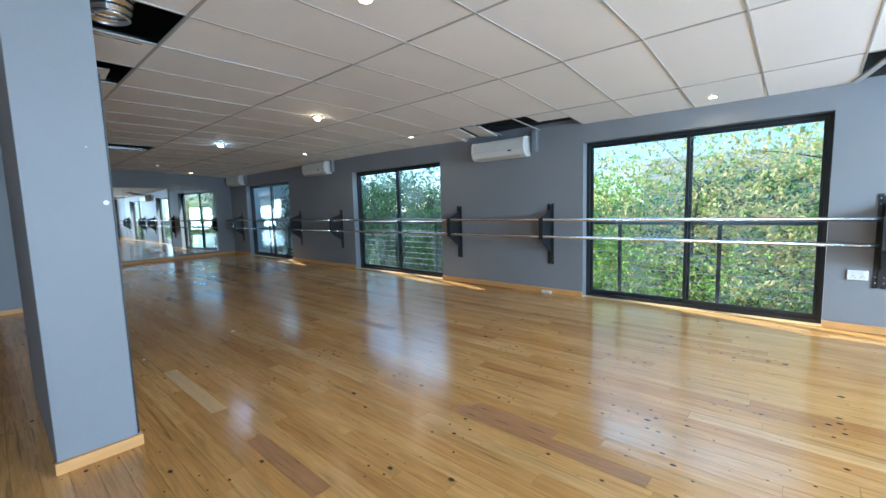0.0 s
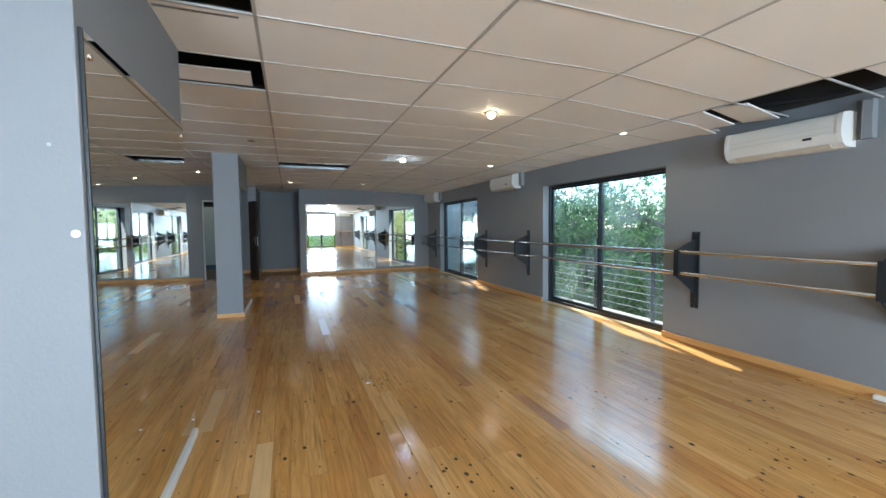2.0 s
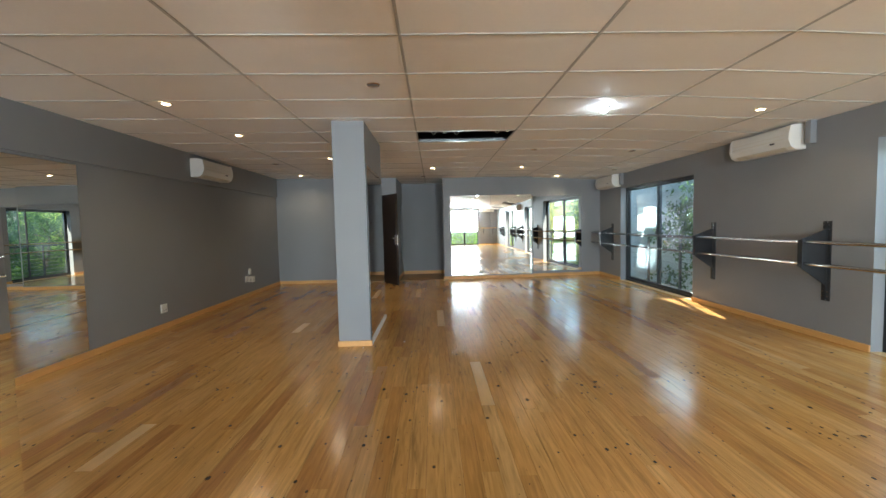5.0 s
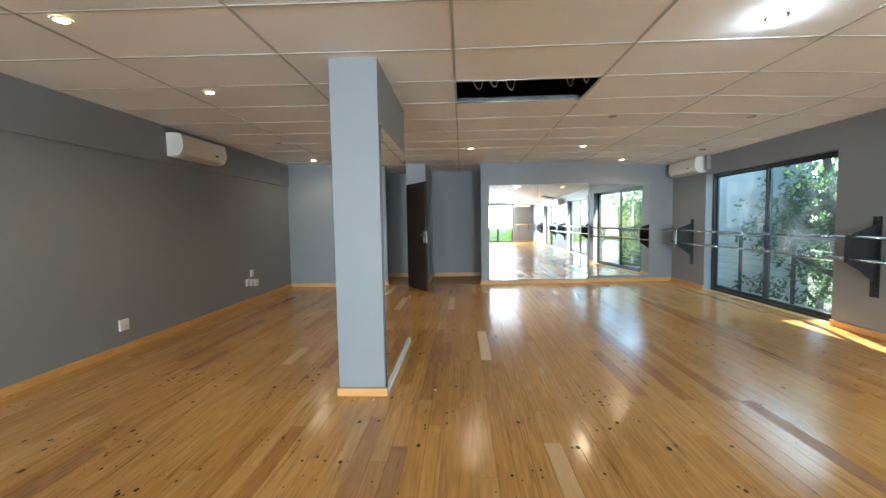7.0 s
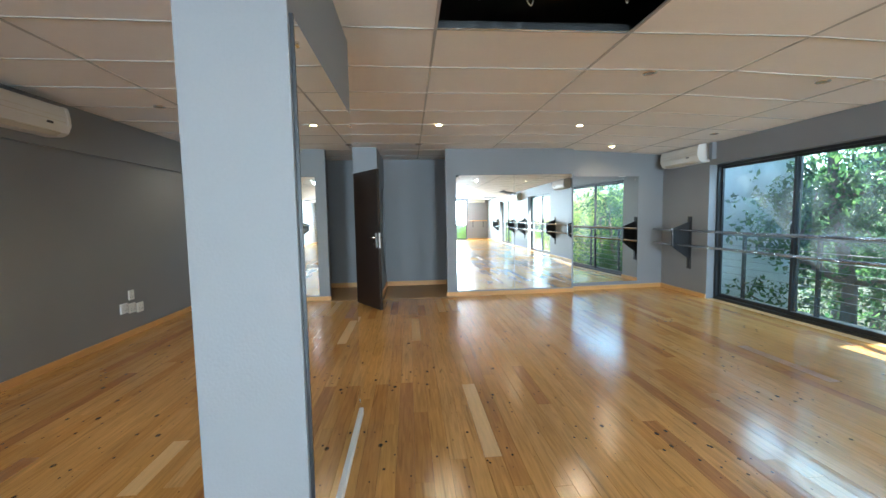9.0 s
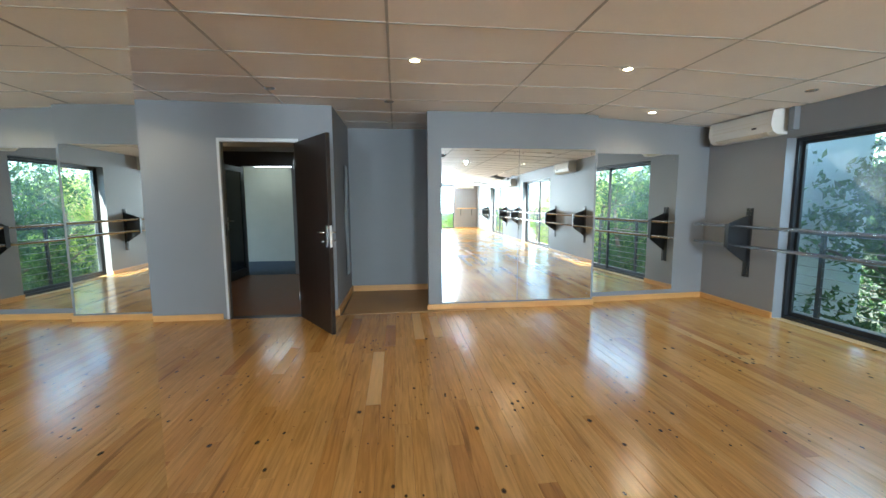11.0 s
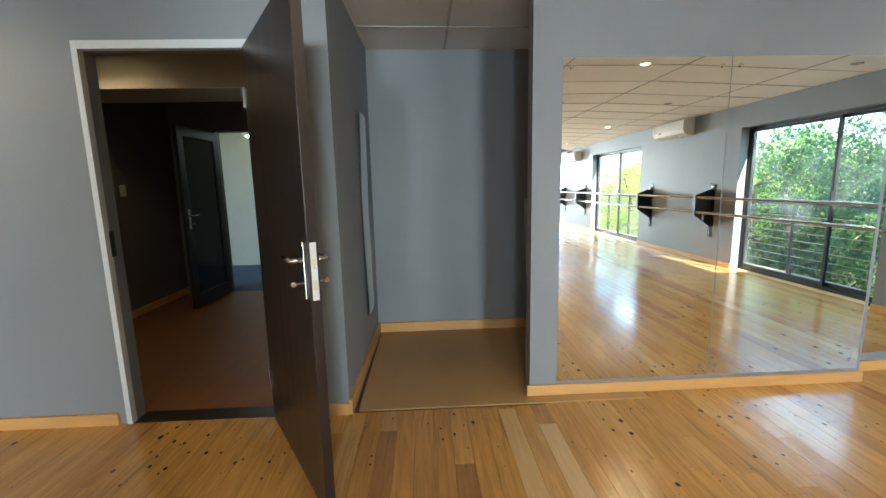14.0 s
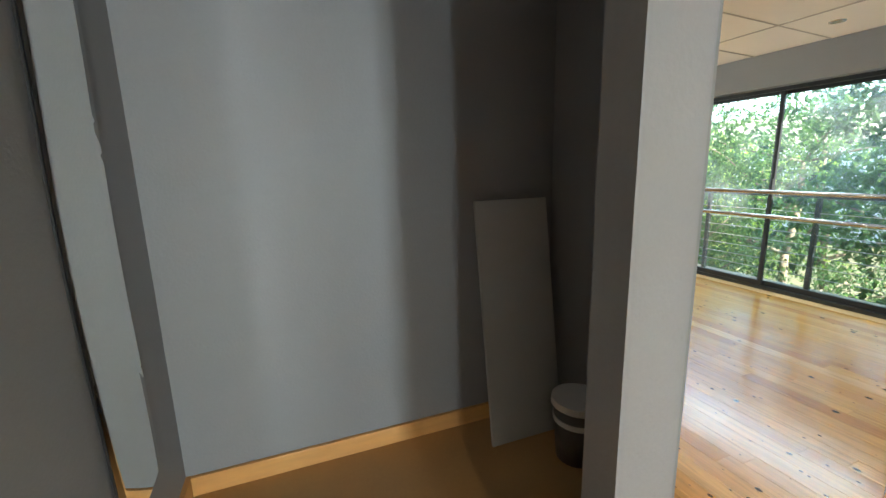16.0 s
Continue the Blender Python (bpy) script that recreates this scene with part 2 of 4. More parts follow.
M_WALL = mat("grey_wall_paint", (0.235, 0.243, 0.257), 0.55, vary=0.07, scale=1.3, bump=0.25, fine=90)
M_CEIL = mat("white_ceiling_board", (0.86, 0.82, 0.785), 0.65, vary=0.05, scale=0.9, bump=0.06, fine=40, spread=0.04)
M_TBAR = mat("ceiling_grid_metal", (0.42, 0.40, 0.375), 0.5, vary=0.1)
# near-black colour stands for the shade above the ceiling
M_VOIDSHADE = mat("ceiling_void_shade", (0.035, 0.033, 0.03), 0.9, vary=0.4)
M_FLOOR = floor_wood("varnished_pine", False)
M_FLOORP = floor_wood("varnished_pine_board", True)
M_PALE = mat("pale_new_pine", (0.61, 0.40, 0.185), 0.35, vary=0.15, stretch=(1.5, 18, 1), fine=20)
M_DARKP = mat("dark_old_pine", (0.345, 0.17, 0.065), 0.3, vary=0.3, stretch=(1.5, 18, 1), fine=20)
M_GAP = mat("floor_joint", (0.17, 0.085, 0.03), 0.8)
M_SKIRT = mat("pine_skirting", (0.62, 0.33, 0.11), 0.4, vary=0.14, scale=2, stretch=(2, 2, 14), spread=0.1)
M_BLACK = mat("black_aluminium", (0.018, 0.02, 0.023), 0.4, vary=0.2, bump=0.05)
M_STEEL = mat("brushed_steel", (0.62, 0.62, 0.62), 0.22, 1.0, vary=0.08, stretch=(1, 30, 30), bump=0.05)
M_CHROME = mat("chrome", (0.75, 0.75, 0.75), 0.12, 1.0, vary=0.05, bump=0.02)
M_MIRROR = bpy.data.materials.new("mirror_silver")
M_MIRROR.use_nodes = True
_b = M_MIRROR.node_tree.nodes["Principled BSDF"]
_b.inputs["Base Color"].default_value, _b.inputs["Metallic"].default_value, _b.inputs["Roughness"].default_value = (0.86, 0.88, 0.86, 1), 1.0, 0.0
M_GLASS = glass_mat()
M_PLASTIC = mat("white_plastic", (0.72, 0.70, 0.65), 0.35, vary=0.05, bump=0.03)
M_CREAM = mat("aged_cream_plastic", (0.60, 0.55, 0.44), 0.4, vary=0.1, bump=0.03)
M_SOCKET = mat("socket_plastic", (0.76, 0.75, 0.72), 0.35, vary=0.04, bump=0.02)
M_DARKDOOR = mat("dark_stained_wood", (0.022, 0.014, 0.011), 0.33, vary=0.3, scale=2, stretch=(8, 8, 0.8), bump=0.02)
M_JAMB = mat("white_metal_frame", (0.66, 0.67, 0.68), 0.4, vary=0.06)
M_BOARD = mat("brown_hardboard", (0.44, 0.265, 0.11), 0.5, vary=0.12, scale=2)
M_CORR = mat("brown_laminate_floor", (0.21, 0.08, 0.02), 0.5, vary=0.25, scale=2, stretch=(1, 7, 1))
# the grey wall paint, darkened and browned for the corridor's dimness
M_CORRW = mat("shade_darkened_paint", (0.14, 0.125, 0.115), 0.55, vary=0.1)
M_CARPET = mat("blue_grey_carpet", (0.10, 0.13, 0.17), 0.95, vary=0.2, fine=200, bump=0.5)
M_BEIGE = mat("beige_paint", (0.46, 0.42, 0.33), 0.6, vary=0.05)
M_GREYBOARD = mat("grey_board", (0.40, 0.41, 0.41), 0.5, vary=0.05)
M_DUCT = mat("crinkled_foil_duct", (0.7, 0.68, 0.66), 0.25, 1.0, vary=0.15, bump=0.6)
M_CABLE = mat("grey_cable", (0.35, 0.35, 0.35), 0.6)
M_RENDER = mat("white_render_wall", (0.72, 0.74, 0.74), 0.8, vary=0.06, scale=0.7)
M_CONC = mat("pale_concrete", (0.42, 0.38, 0.31), 0.85, vary=0.2)
M_BARK = mat("tree_bark", (0.17, 0.13, 0.10), 0.9, vary=0.35, scale=6, bump=0.8, fine=30, stretch=(1, 1, 0.3))
M_GROUND = mat("leaf_litter_ground", (0.09, 0.085, 0.045), 0.95, vary=0.5, scale=1.5, fine=25)
M_LEAFA = leaf_mat("green_leaves", (0.09, 0.19, 0.03), (0.30, 0.44, 0.09))
M_LEAFB = leaf_mat("dark_green_leaves", (0.016, 0.052, 0.02), (0.065, 0.135, 0.04))
M_LEAFC = leaf_mat("autumn_leaves", (0.25, 0.36, 0.09), (0.62, 0.46, 0.20))
M_WARM = emitter("warm_lamp_glow", (1.0, 0.72, 0.38), 14)
M_COLD = emitter("cold_lamp_glow", (0.75, 0.88, 1.0), 30)
M_TUBE = emitter("fluorescent_glow", (0.80, 0.95, 1.0), 3)
M_LENS = mat("dull_lamp_glass", (0.30, 0.29, 0.27), 0.25)
M_BLUESTRIP = mat("white_painted_strip", (0.70, 0.70, 0.68), 0.4)


# ---------------------------------------------------------------- mesh helpers
def add_box(bm, lo, hi, bevel=0.0):
    lo, hi = Vector(lo), Vector(hi)
    r = bmesh.ops.create_cube(bm, size=1.0, matrix=Matrix.Translation((lo + hi) / 2) @ Matrix.Diagonal((*(hi - lo), 1)))
    if bevel:
        vs = set(r["verts"])
        es = [e for e in bm.edges if e.verts[0] in vs and e.verts[1] in vs]
        bmesh.ops.bevel(bm, geom=es, offset=bevel, segments=2, affect="EDGES", profile=0.6)
    return bm


def boxes(*bs, bevel=0.0):
    bm = bmesh.new()
    for lo, hi in bs:
        add_box(bm, lo, hi, bevel)
    return bm


def add_tube(bm, a, b, r, r2=None, n=14):
    a, b = Vector(a), Vector(b)
    d = b - a
    m = Matrix.Translation((a + b) / 2) @ d.to_track_quat("Z", "Y").to_matrix().to_4x4()
    bmesh.ops.create_cone(bm, cap_ends=True, segments=n, radius1=r, radius2=r if r2 is None else r2, depth=d.length, matrix=m)
    return bm


def tube(a, b, r, r2=None, n=14):
    return add_tube(bmesh.new(), a, b, r, r2, n)


def prism(points, axis, lo, hi):
    """A closed outline, extruded along an axis ('x', 'y' or 'z')."""
    bm = bmesh.new()

    def put(p, v):
        return {"x": (v, p[0], p[1]), "y": (p[0], v, p[1]), "z": (p[0], p[1], v)}[axis]
    a = [bm.verts.new(put(p, lo)) for p in points]
    b = [bm.verts.new(put(p, hi)) for p in points]
    n = len(points)
    bm.faces.new(a), bm.faces.new(b[::-1])
    for i in range(n):
        bm.faces.new((a[i], b[i], b[(i + 1) % n], a[(i + 1) % n]))
    bmesh.ops.recalc_face_normals(bm, faces=bm.faces)
    return bm


def mesh_ob(name, bm, material, smooth=False):
    me = bpy.data.meshes.new(name)
    bm.to_mesh(me)
    bm.free()
    me.materials.append(material)
    if smooth:
        for p in me.polygons:
            p.use_smooth = True
    return new(name, me)


def part(name, bm, material, parent, label="", smooth=False):
    ob = mesh_ob(name, bm, material, smooth)
    ob.parent = parent
    if label:
        tagged(ob, label)
    return ob


def thing(name, label, category, at=(0, 0, 0), group="", kind=""):
    ob = new(name)
    ob.empty_display_size = 0.1
    ob.location = at
    return tagged(ob, label, category, group, kind)


def struct(name, bm, material, label, category):
    return tagged(mesh_ob(name, bm, material), label, category, "", "structure")


# ---------------------------------------------------------------- structure
T = 0.24
segs, x0 = [], XR - 1.5
for a, b in sorted(WINDOWS):
    segs.append(((x0, YN, 0), (a, YN + T, 3.0)))
    segs.append(((a, YN, HEAD), (b, YN + T, 3.0)))
    x0 = b
segs.append(((x0, YN, 0), (XE + T, YN + T, 3.0)))
segs.append(((XR - 1.5, YN, -0.3), (XE + T, YN + T, 0.0)))
struct("wall_north", boxes(*segs), M_WALL, "mid grey painted wall with three window openings", "wall")
struct("wall_south", boxes(((XW - 0.13, YS - T, -0.3), (XE + T, YS, 2.06)), ((XW - 0.13, YS - T, 2.06), (XE + T, YS + 0.035, 3.0))), M_WALL, "mid grey painted wall with a slightly proud upper band", "wall")
struct("wall_east", boxes(((XE, YS, -0.3), (XE + T, -2.2, 3.0)), ((XE, -2.2, 2.27), (XE + T, -0.6, 3.0)), ((XE, -2.2, -0.3), (XE + T, -0.6, 0.0)), ((XE, -0.6, -0.3), (XE + T, 2.25, 3.0)), ((XE, 4.05, -0.3), (XE + T, YN, 3.0)), ((XE, 2.25, 2.27), (XE + T, 4.05, 3.0)), ((XE, 2.25, -0.3), (XE + T, 4.05, 0.0))), M_WALL, "grey painted end wall with two glass door openings", "wall")
DY0, DY1, DH = -1.02, -0.18, 2.06
struct("wall_west", boxes(((XW - 0.12, YS, -0.3), (XW, DY0, 3.0)), ((XW - 0.12, DY0, DH), (XW, DY1, 3.0)), ((XW - 0.12, DY1, -0.3), (XW, 0.15, 3.0)),
                          ((XB - 0.12, 0.15, -0.3), (XB, 2.2, 3.0)), ((XB, 2.08, -0.3), (XM - 0.10, 2.2, 3.0))), M_WALL, "blue-grey painted wall with a doorway and an alcove", "wall")
struct("wall_mirrors", boxes(((XM - 0.10, 1.35, -0.3), (XM, 3.53, 3.0))), M_WALL, "blue-grey painted wall face carrying mirrors", "wall")
AY0, AY1 = 0.24, 0.262
struct("wall_alcove", prism([(XB, 0.15), (XW, 0.15), (XW, AY0), (XB, AY1)], "z", -0.3, 3.0), M_WALL, "grey painted side wall of the alcove, slightly askew", "wall")
SKEW = 0.061
struct("wall_recess", prism([(XR - 0.25, 3.53), (XR, 3.53), (XR - SKEW * (YN - 3.53), YN), (XR - 0.25, YN)], "z", -0.3, 3.0), M_WALL, "blue-grey painted recessed wall, slightly askew, carrying a mirror", "wall")
# stubs that carry mirrors
STUBS = [(-1.83, -0.45, 0.11, 0.44), (-7.07, -5.70, 0.02, 0.37)]
for a, b, c, d in STUBS:
    bm = boxes(((a, c, 0), (b, d, 3.0)), bevel=0.006)
    struct("pillar", bm, M_WALL, "light blue-grey painted wall pillar", "pillar")
# subfloor
struct("subfloor", boxes(((XW, YS, -0.3), (XE, YN, -0.012)), ((XB, 0.29, -0.3), (XW, 2.1, -0.012))), M_GAP, "dark timber base under the floor boards", "floor")

# ceiling with its open panels
GX0, GY0, SX, SY = -6.22, 0.92, 0.628, 1.21
HOLES = [(-1.26, -0.64, 0.44, 0.92), (-2.42, -1.92, -0.27, 0.92), (-6.84, -6.22, 0.92, 2.12)]


def zc(x, y):
    """How far the sagging ceiling departs from its mean height."""
    up = 0.04 * min(max((1 - y) / 3.6, 0), 1)
    drop = 0.09 + 0.10 * min(max((x + 4) / 5, 0), 1)
    return up - drop * min(max((y - 3.3) / 1.98, 0), 1)


def sag(bm):
    for v in bm.verts:
        v.co.z += zc(v.co.x, v.co.y)
    return bm


bm = bmesh.new()
nx0, nx1 = math.floor((XB - GX0) / SX) - 1, math.ceil((XE - GX0) / SX)
ny0, ny1 = math.floor((YS - GY0) / SY), math.ceil((YN - GY0) / SY)
for i in range(nx0, nx1):
    for j in range(ny0, ny1):
        xa, xb, ya, yb = GX0 + i * SX, GX0 + (i + 1) * SX, GY0 + j * SY, GY0 + (j + 1) * SY
        yb, ya = min(yb, YN), max(ya, YS)
        cx, cy = (xa + xb) / 2, (ya + yb) / 2
        if yb - ya < 0.02 or (cx < XW - 0.1 and (cy < 0.15)):
            continue
        if -1.26 < cx < -0.64 and 0 < cy < 0.92:
            add_box(bm, (xa + 0.006, ya, CEIL), (xb - 0.006, 0.12, CEIL + 0.012))
            continue
        if any(h[0] - 0.2 < cx < h[1] + 0.2 and h[2] - 0.05 < cy < h[3] + 0.05 for h in HOLES[1:]):
            continue
        if yb > YN - 0.01 and -2.0 < cx < -0.1:
            if cx > -0.64:
                add_box(bm, (xa + 0.2, ya + 0.005, CEIL), (xb - 0.005, ya + 0.33, CEIL + 0.012))
            continue
        if yb > YN - 0.01 and 2.5 < cx < 3.8:
            continue
        dz = random.uniform(0, 0.004)
        add_box(bm, (xa + 0.005, ya + 0.005, CEIL + dz), (xb - 0.005, yb - 0.005, CEIL + 0.012 + dz))
struct("ceiling", sag(bm), M_CEIL, "white suspended ceiling boards with missing panels", "ceiling")
bm = bmesh.new()
for i in range(nx0, nx1 + 1):
    x = GX0 + i * SX
    for j in range(ny0, ny1):
        ya, yb = max(YS, GY0 + j * SY), min(YN, GY0 + (j + 1) * SY)
        add_box(bm, (x - 0.0065, ya, CEIL - 0.002), (x + 0.0065, yb, CEIL + 0.010))
for j in range(ny0 + 1, ny1):
    y = GY0 + j * SY
    for i in range(nx0, nx1 + 1):
        xa, xb = max(XB, GX0 + i * SX), min(XE, GX0 + (i + 1) * SX)
        if xb > xa:
            add_box(bm, (xa, y - 0.009, CEIL - 0.0025), (xb, y + 0.009, CEIL + 0.008))
struct("ceiling_grid", sag(bm), M_TBAR, "grey metal ceiling grid bars", "ceiling")
# slab, plus thin sheets over the wall top that paint the open panels' shade
struct("ceiling_void_shade", boxes(((XB - 0.1, YS, 2.98), (XE + T, YN + T, 3.1)), ((-2.5, YN - 0.008, 2.37), (0.0, YN, 2.98)), ((2.5, YN - 0.008, 2.29), (3.9, YN, 2.98))), M_VOIDSHADE, "slab and wall sheets above the ceiling, coloured near-black for the shade there", "ceiling")

# skirting boards
def skirting(*runs):
    k = struct("baseboard", boxes(*runs, bevel=0.004), M_SKIRT, "raw pine skirting board along the wall", "baseboard")
    return k


S, SH = 0.02, 0.07
x0 = XR - 0.1
for a, b in sorted(WINDOWS) + [(XE, XE)]:
    skirting(((x0 + 0.0, YN - S, 0), (a, YN, SH)))
    x0 = b
skirting(((XW, YS, 0), (XE, YS + S, SH)))
skirting(((XW, YS + S, 0), (XW + S, DY0 - 0.06, SH)))
skirting(((XW, 0.12, 0), (XW + S, AY0, SH)))
struct("baseboard", prism([(XB, AY1), (XW + 0.01, AY0), (XW + 0.01, AY0 + S), (XB, AY1 + S)], "z", 0, SH + 0.02), M_SKIRT, "raw pine skirting board along the alcove wall", "baseboard")
skirting(((XB, AY1 + S, 0), (XB + S, 2.08, SH + 0.02)))
skirting(((XM, 1.33, 0), (XM + S, 3.54, SH)))
struct("baseboard", prism([(XR, 3.54), (XR + S, 3.54), (XR + S - SKEW * (YN - S - 3.54), YN - S), (XR - SKEW * (YN - S - 3.54), YN - S)], "z", 0, SH), M_SKIRT, "raw pine skirting board along the recessed wall", "baseboard")
for a, b, c, d in STUBS:
    skirting(((b, c - 0.01, 0), (b + 0.025, d + 0.02, 0.06)))
    struct("baseboard", boxes(((a, d, 0), (b, d + 0.02, 0.05)), bevel=0.004), M_BLUESTRIP, "worn white painted skirting strip under the mirror", "baseboard")
skirting(((XE - S, YS + S, 0), (XE, -2.25, SH)))
skirting(((XE - S, -0.55, 0), (XE, 2.2, SH)))
skirting(((XE - S, 4.1, 0), (XE, YN - S, SH)))

# ---------------------------------------------------------------- windows
def window(name, a, b, y, head, label):
    w = tagged(new(name), label, "window", "", "structure")
    f, m = 0.036, (a + b) / 2
    part("window_frame", boxes(((a, y, 0), (a + f, y + 0.09, head)), ((b - f, y, 0), (b, y + 0.09, head)), ((a + f, y, head - f), (b - f, y + 0.09, head)), ((a + f, y, 0.0), (b - f, y + 0.09, 0.04))), M_BLACK, w)
    for p, q, yy in ((a + f, m + 0.03, y + 0.045), (m - 0.03, b - f, y + 0.012)):
        s = 0.034
        sash = part("sash", boxes(((p, yy, 0.04), (p + s, yy + 0.03, head - f)), ((q - s, yy, 0.04), (q, yy + 0.03, head - f)), ((p + s, yy, 0.04), (q - s, yy + 0.03, 0.09)), ((p + s, yy, head - f - s), (q - s, yy + 0.03, head - f)), bevel=0.003), M_BLACK, w)
        pane = part("pane", boxes(((p + s, yy + 0.012, 0.09), (q - s, yy + 0.018, head - f - s))), M_GLASS, sash)
        pane.visible_shadow = False
    part("sill", boxes(((a, YN, -0.004), (b, y, 0.003))), M_PALE, w)
    part("latch", boxes(((m - 0.03, y - 0.008, 1.0), (m - 0.01, y + 0.012, 1.16)), bevel=0.003), M_BLACK, w)
    return w


for k, (a, b) in enumerate(WINDOWS):
    window("window_%d" % (k + 1), a, b, YN + 0.12, HEAD, "black aluminium sliding window with two glass panes")
def glass_door(name, y0, y1):
    e = thing(name, "black framed sliding glass door in the end wall", "window", kind="structure")
    ym = (y0 + y1) / 2
    for a, b in ((y0, ym), (ym, y1)):
        f = part("sash", boxes(((XE + 0.1, a, 0), (XE + 0.15, a + 0.05, 2.27)), ((XE + 0.1, b - 0.05, 0), (XE + 0.15, b, 2.27)), ((XE + 0.1, a + 0.05, 0), (XE + 0.15, b - 0.05, 0.06)), ((XE + 0.1, a + 0.05, 2.2), (XE + 0.15, b - 0.05, 2.27))), M_BLACK, e)
        p = part("pane", boxes(((XE + 0.12, a + 0.05, 0.06), (XE + 0.126, b - 0.05, 2.2))), M_GLASS, f)
        p.visible_shadow = False


glass_door("window_4", 2.25, 4.05)
glass_door("window_5", -2.2, -0.6)

# ---------------------------------------------------------------- mirrors
def mirror(lo, hi, label, clips=()):
    m = tagged(mesh_ob("wall_mirror", boxes((lo, hi)), M_MIRROR), label, "mirror")
    for c in clips:
        part("clip", tube(c[0], c[1], 0.011, n=10), M_CHROME, m)
    return m


XF = XM + 0.006
for a, b in ((1.52, 2.497), (2.503, 3.50)):
    mirror((XM, a, 0.09), (XF, b, 2.02), "large frameless wall mirror panel above the skirting", [((XF, yy, zz), (XF + 0.006, yy, zz)) for yy in (a + 0.05, b - 0.05) for zz in (0.15, 1.97)])
rm = mirror((0, 0, 0.13), (0.006, 1.255, 1.99), "large frameless wall mirror panel in the recess", [((0.006, 1.195, zz), (0.012, 1.195, zz)) for zz in (0.19, 1.93)])
rm.matrix_world = pose(XR + 0.003, 3.545, 0, 0, 0, math.degrees(math.atan(SKEW)))
for a, b, c, d in STUBS:
    m = mirror((a, d, 0.055), (b - 0.03, d + 0.006, 2.0), "tall frameless mirror on the side of the pillar", [((xx, d + 0.006, zz), (xx, d + 0.012, zz)) for xx in (a + 0.05, b - 0.09) for zz in (0.12, 1.93)])
    part("edge_trim", boxes(((b - 0.03, d, 0.055), (b - 0.02, d + 0.012, 2.0))), M_BLACK, m, "thin black edge strip")
mirror((-5.57, YS, 0.075), (-4.40, YS + 0.006, 2.03), "large frameless wall mirror panel on the long wall", ())
mirror((-4.39, YS, 0.075), (-3.2, YS + 0.006, 2.03), "large frameless wall mirror panel on the long wall", ())
# a thin, bowed mirror sheet on the alcove's side wall
bm = bmesh.new()
rows = []
for k in range(33):
    z = 0.36 + 1.5 * k / 32
    bow = 0.009 * math.sin(z * 4.2) + 0.011
    edge = []
    for q in range(9):
        f = q / 8
        x = -12.09 + 0.33 * f
        yw = AY1 + (AY0 - AY1) * (x - XB) / (XW - XB)
        off = bow * math.sin(math.pi * (0.15 + 0.6 * f))
        edge.append((bm.verts.new((x, yw + 0.005 + off, z)), bm.verts.new((x, yw + 0.001 + off, z))))
    rows.append(edge)
for a, b in zip(rows, rows[1:]):
    for q in range(8):
        bm.faces.new((a[q][0], a[q + 1][0], b[q + 1][0], b[q][0]))
        bm.faces.new((a[q][1], b[q][1], b[q + 1][1], a[q + 1][1]))
    bm.faces.new((a[8][0], a[8][1], b[8][1], b[8][0]))
    bm.faces.new((a[0][0], b[0][0], b[0][1], a[0][1]))
bmesh.ops.recalc_face_normals(bm, faces=bm.faces)
am = tagged(mesh_ob("wall_mirror", bm, M_MIRROR, True), "narrow bowed mirror sheet on the alcove side wall", "mirror")
bm = bmesh.new()
for k in range(32):
    a, b = 0.36 + 1.5 * k / 32, 0.36 + 1.5 * (k + 1) / 32
    pa, pb = [(0.009 * math.sin(z * 4.2) + 0.011) * math.sin(math.pi * 0.75) for z in (a, b)]
    yw = AY1 + (AY0 - AY1) * (-11.76 - XB) / (XW - XB)
    add_tube(bm, (-11.758, yw + 0.003 + pa, a), (-11.758, yw + 0.003 + pb, b), 0.004, n=6)
part("edge_trim", bm, M_BLACK, am, "dark mirror edge")

# ---------------------------------------------------------------- ballet barre
BY, BZ = 5.02, (1.055, 0.825)
barre = thing("ballet_barre", "double steel ballet barre on black wall brackets", "barre", (-4, YN, 0.4))
barre.location = (0, 0, 0)
for z in BZ:
    part("rail", tube((-11.2, BY, z), (3.6, BY, z), 0.019, n=20), M_STEEL, barre, "polished steel rail", True)
for x in (2.80, -0.40, -2.05, -5.43, -7.19, -10.62):
    br = part("bracket", boxes(((x - 0.045, YN - 0.012, 0.42), (x - 0.010, YN, 1.27)), ((x + 0.010, YN - 0.012, 0.42), (x + 0.045, YN, 1.27)), ((x - 0.014, YN - 0.022, 0.44), (x + 0.014, YN - 0.001, 1.25))), M_BLACK, barre, "black painted steel bracket")
    part("gusset", prism([(YN - 0.012, 1.19), (BY - 0.02, 1.09), (BY - 0.035, 1.07), (BY - 0.035, 0.80), (BY - 0.02, 0.77), (YN - 0.012, 0.58)], "x", x - 0.006, x + 0.006), M_BLACK, br)
    part("flange", boxes(((x - 0.03, BY - 0.04, 0.79), (x + 0.03, BY - 0.034, 1.08))), M_BLACK, br)
    for z in (0.47, 0.52, 1.18, 1.23):
        for s in (-0.028, 0.028):
            part("bolt", tube((x + s, YN - 0.018, z), (x + s, YN - 0.011, z), 0.007, n=8), M_STEEL, br)

